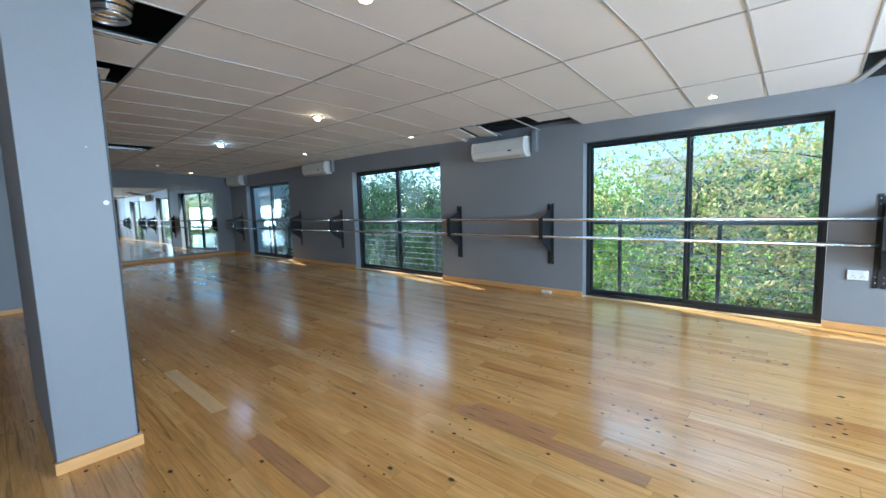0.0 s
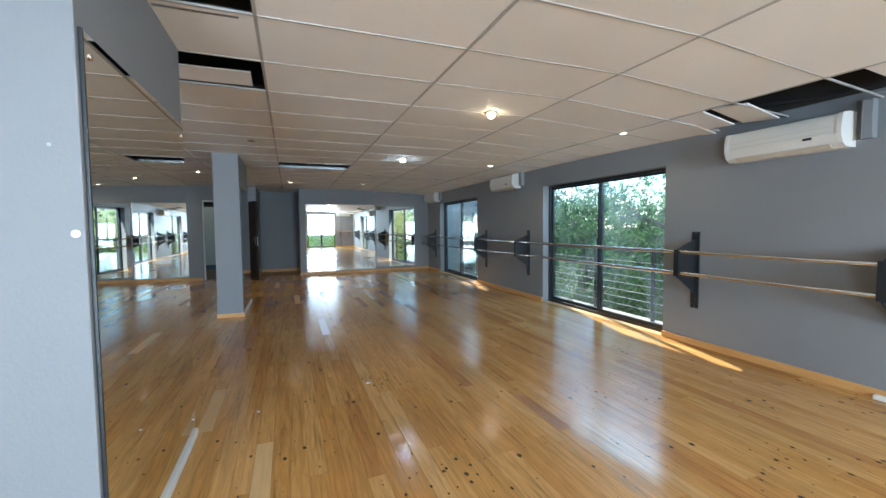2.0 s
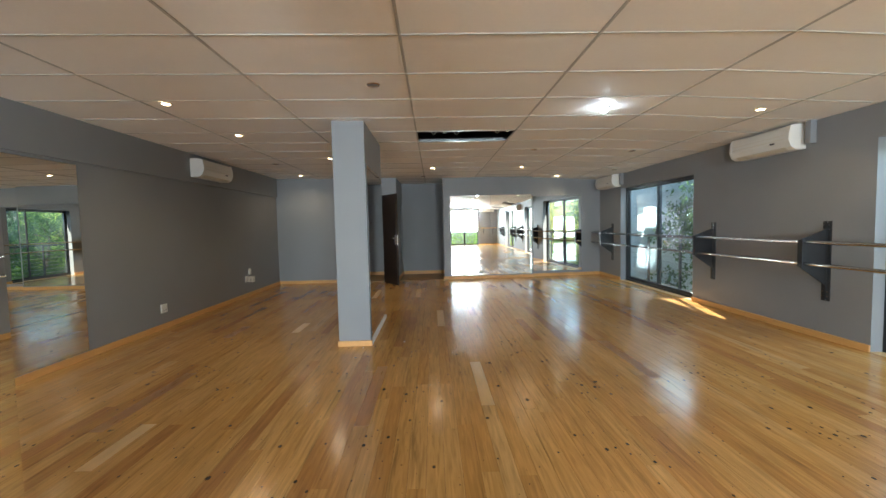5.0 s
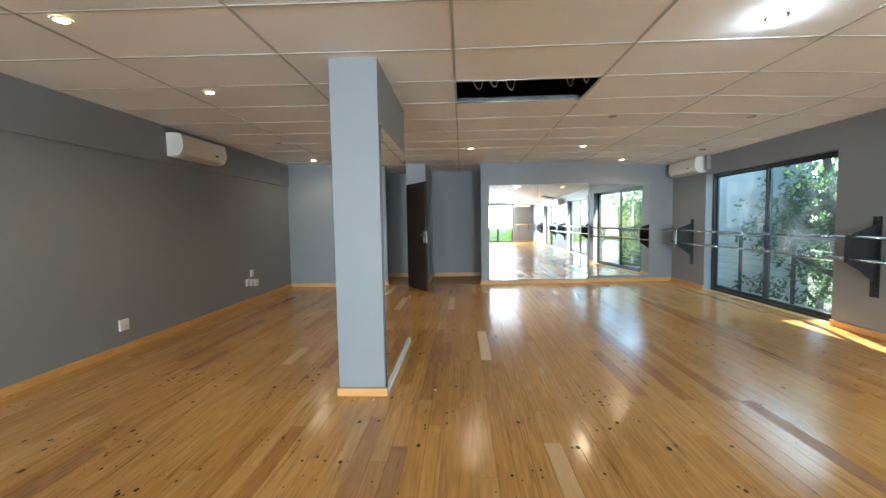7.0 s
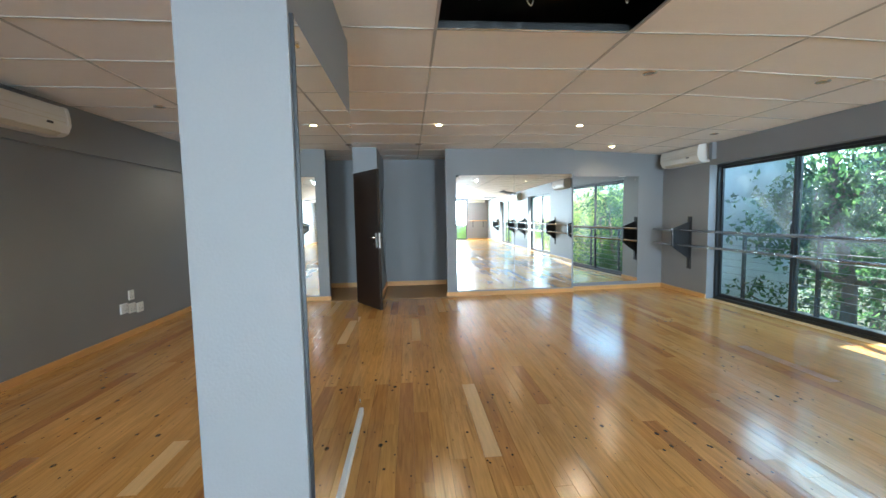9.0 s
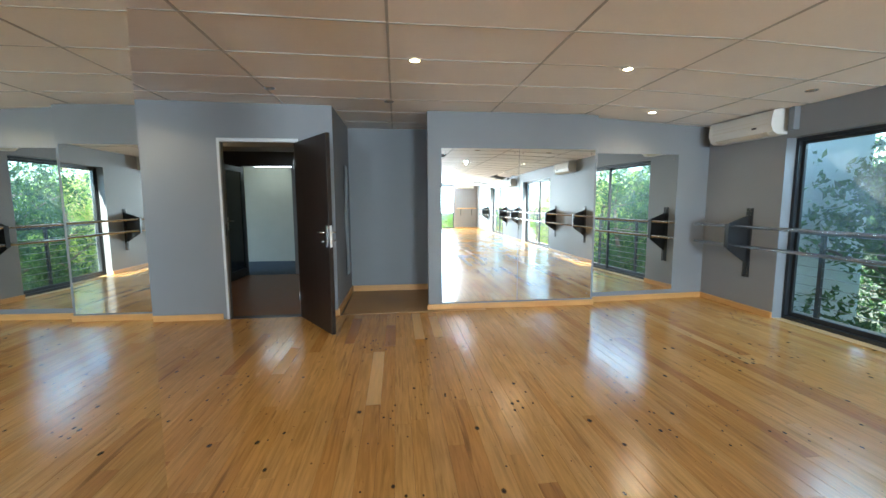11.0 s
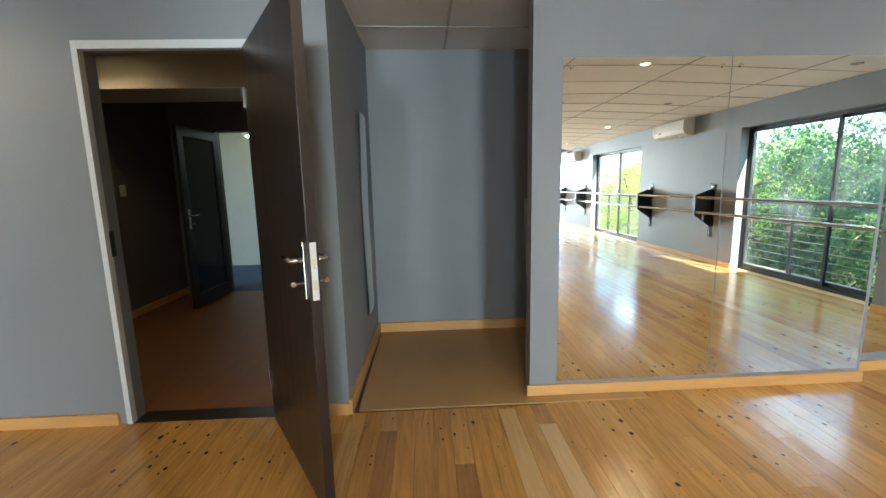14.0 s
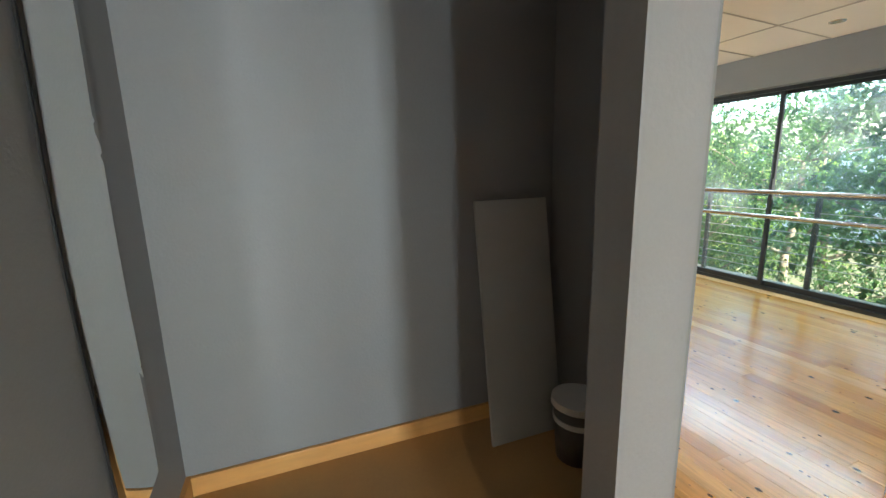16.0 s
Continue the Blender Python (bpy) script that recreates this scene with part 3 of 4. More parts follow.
# ---------------------------------------------------------------- air conditioners
def air_conditioner(label):
    """Along x, back at y = 0, front towards -y, bottom at z = 0; 0.92 long."""
    t = thing("air_conditioner", label, "air conditioner")
    n = 8
    prof = [(0.0, 0.0), (-0.12, 0.0), (-0.17, 0.03)] + [(-0.20 + 0.035 * (1 - math.cos(k / n * math.pi / 2)), 0.10 + 0.165 * math.sin(k / n * math.pi / 2)) for k in range(n + 1)] + [(-0.10, 0.275), (0.0, 0.275)]
    part("body", prism(prof, "x", -0.42, 0.42), M_PLASTIC, t, "off-white plastic body")
    for s in (-1, 1):
        p2 = [(y * 1.02, 0.002 + z * 1.005) for y, z in prof]
        part("end_cap", prism(p2, "x", min(s * 0.42, s * 0.455), max(s * 0.42, s * 0.455)), M_PLASTIC, t)
    part("louvre", prism([(-0.125, -0.002), (-0.176, 0.028), (-0.172, 0.036), (-0.12, 0.006)], "x", -0.37, 0.37), M_CREAM, t, "yellowed air louvre")
    part("intake_line", boxes(((-0.40, -0.203, 0.12), (0.40, -0.196, 0.125)), ((-0.40, -0.198, 0.165), (0.40, -0.190, 0.169))), M_CREAM, t)
    part("display", boxes(((0.20, -0.2035, 0.085), (0.26, -0.196, 0.105))), M_BLACK, t)
    return t


ac = air_conditioner("off-white split air conditioner high on the grey wall")
AC_POSE = [pose(-1.17, YN, 1.95), pose(-6.17, YN, 2.08), pose(-10.68, YN, 2.09), pose(-8.0, YS + 0.035, 2.14, 0, 0, 180), pose(XE, 4.62, 2.12, 0, 0, -90)]
ac.matrix_basis = AC_POSE[0]
for p in AC_POSE[1:]:
    copy_thing(ac, p)
for x, z in ((-0.66, 2.0), (-5.66, 2.12), (-10.16, 2.12)):
    c = tagged(mesh_ob("cable_trunking", boxes(((x, YN - 0.07, z), (x + 0.07, YN, CEIL + zc(x, YN))), bevel=0.006), M_WALL), "grey painted cable trunking beside the air conditioner", "trunking")

# ---------------------------------------------------------------- sockets
def socket(x, y, z, w, h, d, label):
    s = tagged(mesh_ob("wall_socket", boxes(((x - w / 2, min(y, y + d), z - h / 2), (x + w / 2, max(y, y + d), z + h / 2)), bevel=0.004), M_SOCKET), label, "socket")
    f = y + d
    for k in (-1, 1):
        part("switch", boxes(((x + k * w * 0.22 - 0.012, min(f, f + d * 0.3), z + h * 0.1), (x + k * w * 0.22 + 0.012, max(f, f + d * 0.3), z + h * 0.32)), bevel=0.002), M_PLASTIC, s)
        for q in (-1, 0, 1):
            part("pin_hole", tube((x + k * w * 0.22 + q * 0.012, f - d * 0.05, z - h * (0.22 if q else 0.05)), (x + k * w * 0.22 + q * 0.012, f + d * 0.06, z - h * (0.22 if q else 0.05)), 0.004, n=8), M_BLACK, s)
    return s


socket(-6.79, YS, 0.275, 0.115, 0.115, 0.02, "white square double wall socket above the skirting")
socket(-9.56, YS, 0.31, 0.11, 0.115, 0.02, "white double wall socket above the skirting")
socket(-9.42, YS, 0.33, 0.11, 0.115, 0.02, "white double wall socket above the skirting")
socket(-9.28, YS, 0.35, 0.11, 0.115, 0.02, "white double wall socket above the skirting")
socket(-9.42, YS, 0.485, 0.085, 0.115, 0.02, "white single wall socket above a row of sockets")
socket(2.66, YN, 0.53, 0.14, 0.09, -0.02, "white double wall socket beside the window")

# ---------------------------------------------------------------- ceiling lamps
def lamp_spot(x, y, z, watts, colour, spread=150):
    la = new("downlight_beam", bpy.data.lights.new("downlight_beam", "SPOT"))
    la.data.energy, la.data.color, la.data.spot_size, la.data.spot_blend, la.data.shadow_soft_size = watts, colour, radians(spread), 0.6, 0.05
    la.matrix_world = look((x, y, z), (x, y, z - 1))


def downlight(x, y, state, z=None):
    z = CEIL + zc(x, y) if z is None else z
    lab = {"warm": "lit recessed ceiling downlight with a warm glow", "cold": "lit recessed ceiling downlight with a cold white glow", "off": "unlit recessed ceiling downlight with a metal rim"}[state]
    t = thing("downlight", lab, "ceiling lamp", (x, y, z), "recessed downlights")
    bm = bmesh.new()
    n = 24
    ring = []
    for r, zz in ((0.034, 0.0), (0.036, -0.006), (0.050, -0.006), (0.054, 0.0)):
        ring.append([bm.verts.new((r * math.cos(2 * math.pi * k / n), r * math.sin(2 * math.pi * k / n), zz)) for k in range(n)])
    for a, b in zip(ring, ring[1:]):
        for k in range(n):
            bm.faces.new((a[k], a[(k + 1) % n], b[(k + 1) % n], b[k]))
    part("rim", bm, M_CHROME if state == "off" else M_PLASTIC, t, "", True)
    bulb = tube((0, 0, -0.0045), (0, 0, -0.001), 0.034, n=20)
    part("bulb", bulb, {"warm": M_WARM, "cold": M_COLD, "off": M_LENS}[state], t)
    if state != "off":
        lamp_spot(x, y, z - 0.03, 2.2 if x < XW else 3.6, (1.0, 0.76, 0.48) if state == "warm" else (0.8, 0.9, 1.0))


def globe_light(x, y, state):
    """A bulb that sits half out of its recessed rim."""
    z = CEIL + zc(x, y)
    t = thing("globe_light", "lit bulb with %s glow half out of its ceiling rim" % ("warm" if state == "warm" else "cold white"), "ceiling lamp", (x, y, z))
    bm = bmesh.new()
    n, ring = 28, []
    for r, zz in ((0.040, 0.0), (0.043, -0.008), (0.058, -0.007), (0.063, 0.001)):
        ring.append([bm.verts.new((r * math.cos(2 * math.pi * k / n), r * math.sin(2 * math.pi * k / n), zz)) for k in range(n)])
    for a, b in zip(ring, ring[1:]):
        for k in range(n):
            bm.faces.new((a[k], a[(k + 1) % n], b[(k + 1) % n], b[k]))
    part("rim", bm, M_CHROME, t, "", True)
    bm = bmesh.new()
    bmesh.ops.create_uvsphere(bm, u_segments=24, v_segments=14, radius=0.040, matrix=Matrix.Translation((0, 0, -0.016)))
    part("bulb", bm, M_WARM if state == "warm" else M_COLD, t, "", True)
    la = new("bulb_light", bpy.data.lights.new("bulb_light", "POINT"))
    la.data.energy, la.data.color, la.data.shadow_soft_size = 0.28, (1.0, 0.72, 0.42) if state == "warm" else (0.72, 0.87, 1.0), 0.008
    la.location = (x, y, z - 0.068)


globe_light(-2.42, 2.93, "warm")
globe_light(-5.3, 2.82, "cold")
for x, y in ((-2.42, 4.58), (-5.28, 4.40), (1.52, 5.0), (0.34, 1.55), (-9.40, 2.90), (-10.78, 4.03), (-9.37, 1.12), (-5.05, -1.31), (-6.36, -1.27), (-10.38, -1.80), (-8.13, -0.59)):
    downlight(x, y, "warm")
for x, y in ((-4.57, 0.64), (-7.54, 2.68), (-7.58, 4.23), (-8.69, -1.71), (-9.6, 4.85), (-10.7, 0.90), (-10.33, -0.25)):
    downlight(x, y, "off")

# ---------------------------------------------------------------- doorway and corridor
F = 0.045
d = tagged(new("door_1"), "white metal door frame in the grey wall", "door", "", "structure")
part("door_frame", boxes(((XW - 0.03, DY0 - 0.018, 0), (XW + 0.012, DY0 + 0.012, DH + 0.03)), ((XW - 0.03, DY1 - 0.012, 0), (XW + 0.012, DY1 + 0.03, DH + 0.03)), ((XW - 0.03, DY0 + 0.012, DH - 0.012), (XW + 0.012, DY1 - 0.012, DH + 0.03)), bevel=0.003), M_JAMB, d)
part("strike_plate", boxes(((XW - 0.05, DY0 + 0.012, 0.98), (XW - 0.02, DY0 + 0.016, 1.12))), M_BLACK, d)
part("threshold", boxes(((XW - 0.12, DY0 + 0.012, -0.01), (XW, DY1 - 0.012, 0.003))), M_DARKDOOR, d)


def lever_set(door, w, z, th, side):
    """Back plate, lever and key turn on the face at y = side * th / 2."""
    y0 = side * th / 2
    lo, hi = sorted((y0, y0 + side * 0.008))
    pl = part("lock_plate", boxes(((w - 0.075, lo, z - 0.11), (w - 0.035, hi, z + 0.11)), bevel=0.003), M_CHROME, door, "chrome lock plate")
    part("handle", tube((w - 0.055, y0, z + 0.04), (w - 0.055, y0 + side * 0.05, z + 0.04), 0.009), M_CHROME, pl, "", True)
    part("lever", tube((w - 0.05, y0 + side * 0.048, z + 0.04), (w - 0.17, y0 + side * 0.048, z + 0.04), 0.009), M_CHROME, pl, "", True)
    part("key_stem", tube((w - 0.055, y0, z - 0.05), (w - 0.055, y0 + side * 0.035, z - 0.05), 0.0045, n=8), M_CHROME, pl)
    part("key_bow", tube((w - 0.0565, y0 + side * 0.045, z - 0.05), (w - 0.0535, y0 + side * 0.045, z - 0.05), 0.010, n=16), M_CHROME, pl)


leaf = thing("door_leaf", "dark brown stained wooden door standing open", "door", (XW + 0.005, DY1 + 0.0, 0))
LW = 0.90
part("panel", boxes(((0, -0.02, 0.008), (LW, 0.02, 2.04)), bevel=0.002), M_DARKDOOR, leaf)
for s in (-1, 1):
    lever_set(leaf, LW, 1.02, 0.04, s)
part("lock_edge", boxes(((LW, -0.012, 0.91), (LW + 0.002, 0.012, 1.13))), M_JAMB, leaf, "steel lock face on the edge")
part("lock_bolt", boxes(((LW + 0.002, -0.007, 1.03), (LW + 0.004, 0.007, 1.07))), M_CREAM, leaf)
part("keyhole", boxes(((LW + 0.002, -0.007, 0.95), (LW + 0.004, 0.007, 0.99))), M_CREAM, leaf)
for z in (0.25, 1.8):
    part("hinge", tube((-0.006, -0.024, z - 0.05), (-0.006, -0.024, z + 0.05), 0.008, n=10), M_STEEL, leaf)
leaf.rotation_euler = (0, 0, math.atan2(0.315 - DY1, -10.22 - XW))

CX = -14.15
struct("corridor_floor", boxes(((CX, -2.45, -0.3), (XW - 0.12, 0.15, -0.006))), M_CORR, "dark brown laminate corridor floor", "floor")
# these walls carry the corridor's shade in their colour
struct("corridor_wall", boxes(((CX - 0.12, -2.57, -0.3), (XW - 0.13, -2.45, 3.0)), ((CX - 0.12, -2.45, -0.3), (CX, -1.9, 3.0)), ((CX - 0.12, -1.9, 2.06), (CX, -1.0, 3.0)), ((CX - 0.12, -1.0, -0.3), (CX, 0.15, 3.0)), ((CX, 0.15, -0.3), (XB - 0.12, 0.27, 3.0))), M_CORRW, "grey painted corridor wall, darkened in colour for the corridor's shade", "wall")
struct("corridor_ceiling", boxes(((CX, -2.45, CEIL), (XW - 0.12, 0.15, CEIL + 0.1))), M_BOARD, "brown corridor ceiling", "ceiling")
struct("bulkhead", boxes(((-12.9, -2.45, 2.17), (-12.35, 0.15, CEIL)), bevel=0.004), M_BEIGE, "cream painted ceiling bulkhead in the corridor", "beam")
skirting(((CX, -2.45, -0.006), (XW - 0.13, -2.43, 0.075)))
downlight(-11.95, -1.75, "warm", CEIL)
socket(-13.2, -2.45, 1.35, 0.08, 0.12, 0.015, "white light switch on the corridor wall")
d2 = thing("door_leaf", "black glazed door standing open in the corridor", "door", (CX, -1.88, 0))
part("panel", boxes(((0.02, -0.02, 0.01), (0.12, 0.02, 2.03)), ((0.72, -0.02, 0.01), (0.82, 0.02, 2.03)), ((0.12, -0.02, 0.01), (0.72, 0.02, 0.16)), ((0.12, -0.02, 1.93), (0.72, 0.02, 2.03)), bevel=0.003), M_BLACK, d2)
part("pane", boxes(((0.12, -0.005, 0.16), (0.72, 0.005, 1.93))), mat("dark_tinted_glass", (0.008, 0.012, 0.013), 0.12, vary=0.1, bump=0.0), d2, "dark tinted glass")
lever_set(d2, 0.82, 1.02, 0.04, 1)
d2.rotation_euler = (0, 0, radians(-3))
struct("office_floor", boxes(((-17.2, -4.0, -0.3), (CX, 0.6, -0.006))), M_CARPET, "blue-grey carpet in the room beyond", "floor")
struct("office_wall", boxes(((-16.25, -4.0, -0.3), (-16.1, 0.6, 3.0)), ((-16.1, -4.12, -0.3), (CX - 0.12, -4.0, 3.0)), ((-16.1, 0.6, -0.3), (CX - 0.12, 0.72, 3.0))), M_BEIGE, "beige painted wall of the room beyond", "wall")
struct("office_ceiling", boxes(((-16.1, -4.0, CEIL), (CX - 0.12, 0.6, CEIL + 0.1))), M_CEIL, "white ceiling of the room beyond", "ceiling")
fl = thing("fluorescent_light", "lit white fluorescent tube fitting", "ceiling lamp", (-15.7, -1.6, 2.22))
part("tube", tube((0, -0.55, -0.03), (0, 0.55, -0.03), 0.016), M_TUBE, fl, "", True)
part("housing", boxes(((-0.05, -0.6, -0.01), (0.05, 0.6, 0.24)), bevel=0.004), M_PLASTIC, fl)
window_light("tube_light", (-15.62, -1.6, 2.12), (-15.0, -1.6, 0), 1.1, 0.08, 0.16, (1.0, 0.95, 0.75))

# alcove things
tagged(mesh_ob("hardboard_sheet", boxes(((XB + 0.02, 0.288, -0.006), (XW - 0.02, 2.07, 0.004))), M_BOARD), "brown hardboard sheet laid on the alcove floor", "board")
pb = tagged(mesh_ob("leaning_panel", boxes(((0, 0, 0), (0.018, 0.40, 1.2)), bevel=0.002), M_GREYBOARD), "grey board panel leaning against the alcove wall", "panel")
pb.matrix_world = pose(-12.14, 1.60, 0.005, 0, -9, 0)
bk = thing("paint_bucket", "clear and white plastic bucket with a lid on the floor", "bucket", (-11.93, 2.0 - 0.06, 0.004))
part("body", tube((0, 0, 0), (0, 0, 0.27), 0.095, 0.115, 28), mat("cloudy_plastic", (0.10, 0.09, 0.085), 0.3, vary=0.2), bk, "dark contents behind cloudy plastic", True)
part("lid", tube((0, 0, 0.27), (0, 0, 0.30), 0.125, 0.122, 28), M_SOCKET, bk, "pale plastic lid")
part("band", tube((0, 0, 0.19), (0, 0, 0.215), 0.114, 0.116, 28), M_SOCKET, bk)

# bits above the open ceiling panels
def pipe(name, pts, r, material, label, category, ripple=0.0):
    cu = bpy.data.curves.new(name, "CURVE")
    cu.dimensions, cu.bevel_depth, cu.bevel_resolution = "3D", r, 4
    sp = cu.splines.new("NURBS")
    sp.points.add(len(pts) - 1)
    for p, q in zip(sp.points, pts):
        p.co = (*q, 1)
    sp.use_endpoint_u, sp.order_u = True, 3
    cu.materials.append(material)
    return tagged(new(name, cu), label, category)


bm = bmesh.new()
n, steps = 20, 60
prev = None
for k in range(steps + 1):
    t = k / steps
    c = Vector((-0.92 + 0.16 * t, 0.60 + 0.05 * math.sin(t * 2), 2.45 + 0.45 * t))
    r = 0.10 + 0.011 * math.sin(k * math.pi / 2.5)
    row = [bm.verts.new(c + Vector((r * math.cos(2 * math.pi * i / n), r * math.sin(2 * math.pi * i / n), 0))) for i in range(n)]
    if prev:
        for i in range(n):
            bm.faces.new((prev[i], prev[(i + 1) % n], row[(i + 1) % n], row[i]))
    prev = row
tagged(mesh_ob("flexible_duct", bm, M_DUCT, True), "silver crinkled flexible duct in the open ceiling", "duct")
for x, y in ((-6.5, 1.02), (-6.45, 1.16), (-6.55, 1.32), (-6.5, 1.85), (-6.42, 1.97)):
    pipe("loose_cable", [(x, y, 2.95), (x + 0.05, y + 0.03, 2.65), (x - 0.05, y + 0.08, 2.49), (x - 0.15, y + 0.16, 2.52), (x - 0.2, y + 0.2, 2.9)], 0.003, M_SOCKET, "thin white cable hanging in the open ceiling", "cable")
for x, y0, y1 in ((-6.835, 0.93, 2.11), (-6.225, 0.93, 2.11), (-1.255, 0.45, 0.91), (-2.49, -0.2, 0.91)):
    struct("trim", boxes(((x - 0.012, y0, CEIL - 0.002 + zc(x, y0)), (x + 0.012, y1, CEIL + 0.04 + zc(x, y0)))), M_STEEL, "bare metal edge bar of the open ceiling panel", "trim")
tp = tagged(mesh_ob("slipped_ceiling_board", boxes(((0, 0, 0), (0.22, 0.80, 0.012))), M_CEIL), "slipped white ceiling board in the open ceiling", "board")
tp.matrix_world = pose(-2.42, 0.02, 2.475, 0, -7, 0)
for x, y, w, tilt in ((-1.86, 4.60, 0.34, 3), (-1.46, 4.66, 0.30, 6), (-2.02, 4.9, 0.2, 9)):
    tp = tagged(mesh_ob("slipped_ceiling_board", boxes(((0, 0, 0), (w, 0.5, 0.012))), M_CEIL), "slipped white ceiling board by the window wall", "board")
    tp.matrix_world = pose(x, y, CEIL + zc(x, y) + 0.03, -8, tilt, 4)
for x, y, w, tilt, turn in ((2.75, 4.72, 0.05, 4, 24), (2.9, 4.62, 0.06, -3, -18), (3.25, 4.66, 0.22, 5, 8)):
    tp = tagged(mesh_ob("ceiling_strut", boxes(((0, 0, 0), (w, 0.55, 0.02))), M_GREYBOARD), "grey loose ceiling strut in the open panel", "strut")
    tp.matrix_world = pose(x, y, CEIL + zc(x, y) + 0.04, -12, tilt, turn)
pipe("loose_cable", [(-0.62, YN - 0.02, 2.34), (-0.3, YN - 0.02, 2.315), (0.1, YN - 0.02, 2.29), (0.5, YN - 0.02, 2.28)], 0.006, M_CABLE, "thin cable clipped along the top of the wall", "cable")
pipe("loose_cable", [(-1.9, YN - 0.3, 2.40), (-1.3, YN - 0.25, 2.42), (-0.9, YN - 0.1, 2.38), (-0.6, YN - 0.05, 2.40)], 0.012, M_BLACK, "black cable in the open ceiling edge", "cable")

for x, y, r in ((-2.29, 1.66, 0.024), (-5.79, 0.74, 0.012), (-2.04, 0.81, 0.012), (-5.61, 0.30, 0.010)):
    bm = bmesh.new()
    bmesh.ops.create_circle(bm, cap_ends=True, segments=7, radius=r)
    for v in bm.verts:
        v.co *= random.uniform(0.6, 1.2)
    bmesh.ops.solidify(bm, geom=bm.faces[:], thickness=-0.0015)
    fk = tagged(mesh_ob("paint_flake", bm, M_SOCKET), "small white paint flake lying on the floor", "debris")
    fk.location = (x, y, 0.002)
pf = tagged(mesh_ob("plaster_filling", tube((-0.4505, 0.415, 1.34), (-0.4475, 0.415, 1.34), 0.013, n=9), M_SOCKET), "white plaster dab on the grey pillar", "patch")
pf = tagged(mesh_ob("plaster_filling", tube((-0.4505, 0.36, 1.62), (-0.4485, 0.36, 1.62), 0.006, n=7), M_GREYBOARD), "small grey filled hole on the pillar", "patch")
tagged(mesh_ob("floor_plug", boxes(((-0.52, YN - 0.06, 0.0), (-0.38, YN - S, 0.035)), bevel=0.006), M_SOCKET), "white plastic plug on the floor by the skirting", "plug")

# second ballet rail on the end wall
b2 = thing("short_barre", "short wooden barre on brackets on the end wall", "barre")
part("rail", tube((XE - 0.25, 4.2, 1.08), (XE - 0.25, 5.2, 1.08), 0.02), M_SKIRT, b2, "", True)
for y in (4.4, 5.0):
    part("bracket", boxes(((XE - 0.26, y - 0.015, 1.03), (XE, y + 0.015, 1.06)), ((XE - 0.02, y - 0.015, 0.7), (XE, y + 0.015, 1.03))), M_BLACK, b2)

# ---------------------------------------------------------------- outside
GZ = -3.2
struct("ground", boxes(((-400, -400, GZ - 0.5), (400, 400, GZ))), M_GROUND, "leaf-strewn garden ground", "ground")
struct("outer_walls", boxes(((XB - 0.1, YS - T, GZ), (XE + T, YS - 0.1, -0.3)), ((XB - 0.1, YN + 0.05, GZ), (XE + T, YN + T, -0.3)), ((XE + 0.1, YS, GZ), (XE + T, YN, -0.3))), M_RENDER, "pale rendered lower storey", "wall")
struct("roof", boxes(((-17.3, -4.2, 3.1), (XE + T + 0.1, YN + T + 0.05, 3.3))), M_CONC, "flat concrete roof slab", "roof")
struct("balcony_slab", boxes(((-11.5, YN + T, -0.16), (4.2, 6.08, -0.05)), bevel=0.01), M_CONC, "narrow pale concrete ledge outside the windows", "balcony")
rail = thing("balcony_railing", "dark steel railing with horizontal wires on the ledge", "railing")
RY = 5.95
part("top_rail", tube((-11.4, RY, 0.97), (4.1, RY, 0.97), 0.024, n=12), M_BLACK, rail, "", True)
for x in np.arange(-10.3, 4.2, 1.18):
    part("post", boxes(((x - 0.022, RY - 0.01, -0.055), (x + 0.022, RY + 0.03, 0.96)), bevel=0.003), M_BLACK, rail)
for k in range(7):
    part("wire", tube((-11.4, RY, 0.10 + 0.115 * k), (4.1, RY, 0.10 + 0.115 * k), 0.004, n=6), M_CABLE, rail)
nb = thing("neighbouring_building", "white rendered neighbouring wing beyond the ledge", "building")
part("wall", boxes(((-14.5, 5.9, GZ), (-11.6, 8.2, 3.0))), M_RENDER, nb)
part("roof", boxes(((-14.6, 5.85, 3.0), (-11.5, 8.3, 3.2))), M_CONC, nb)
part("parapet", boxes(((6.5, 1.0, GZ), (14, 4.9, -0.4))), M_RENDER, nb, "low pale wing beyond the end door")


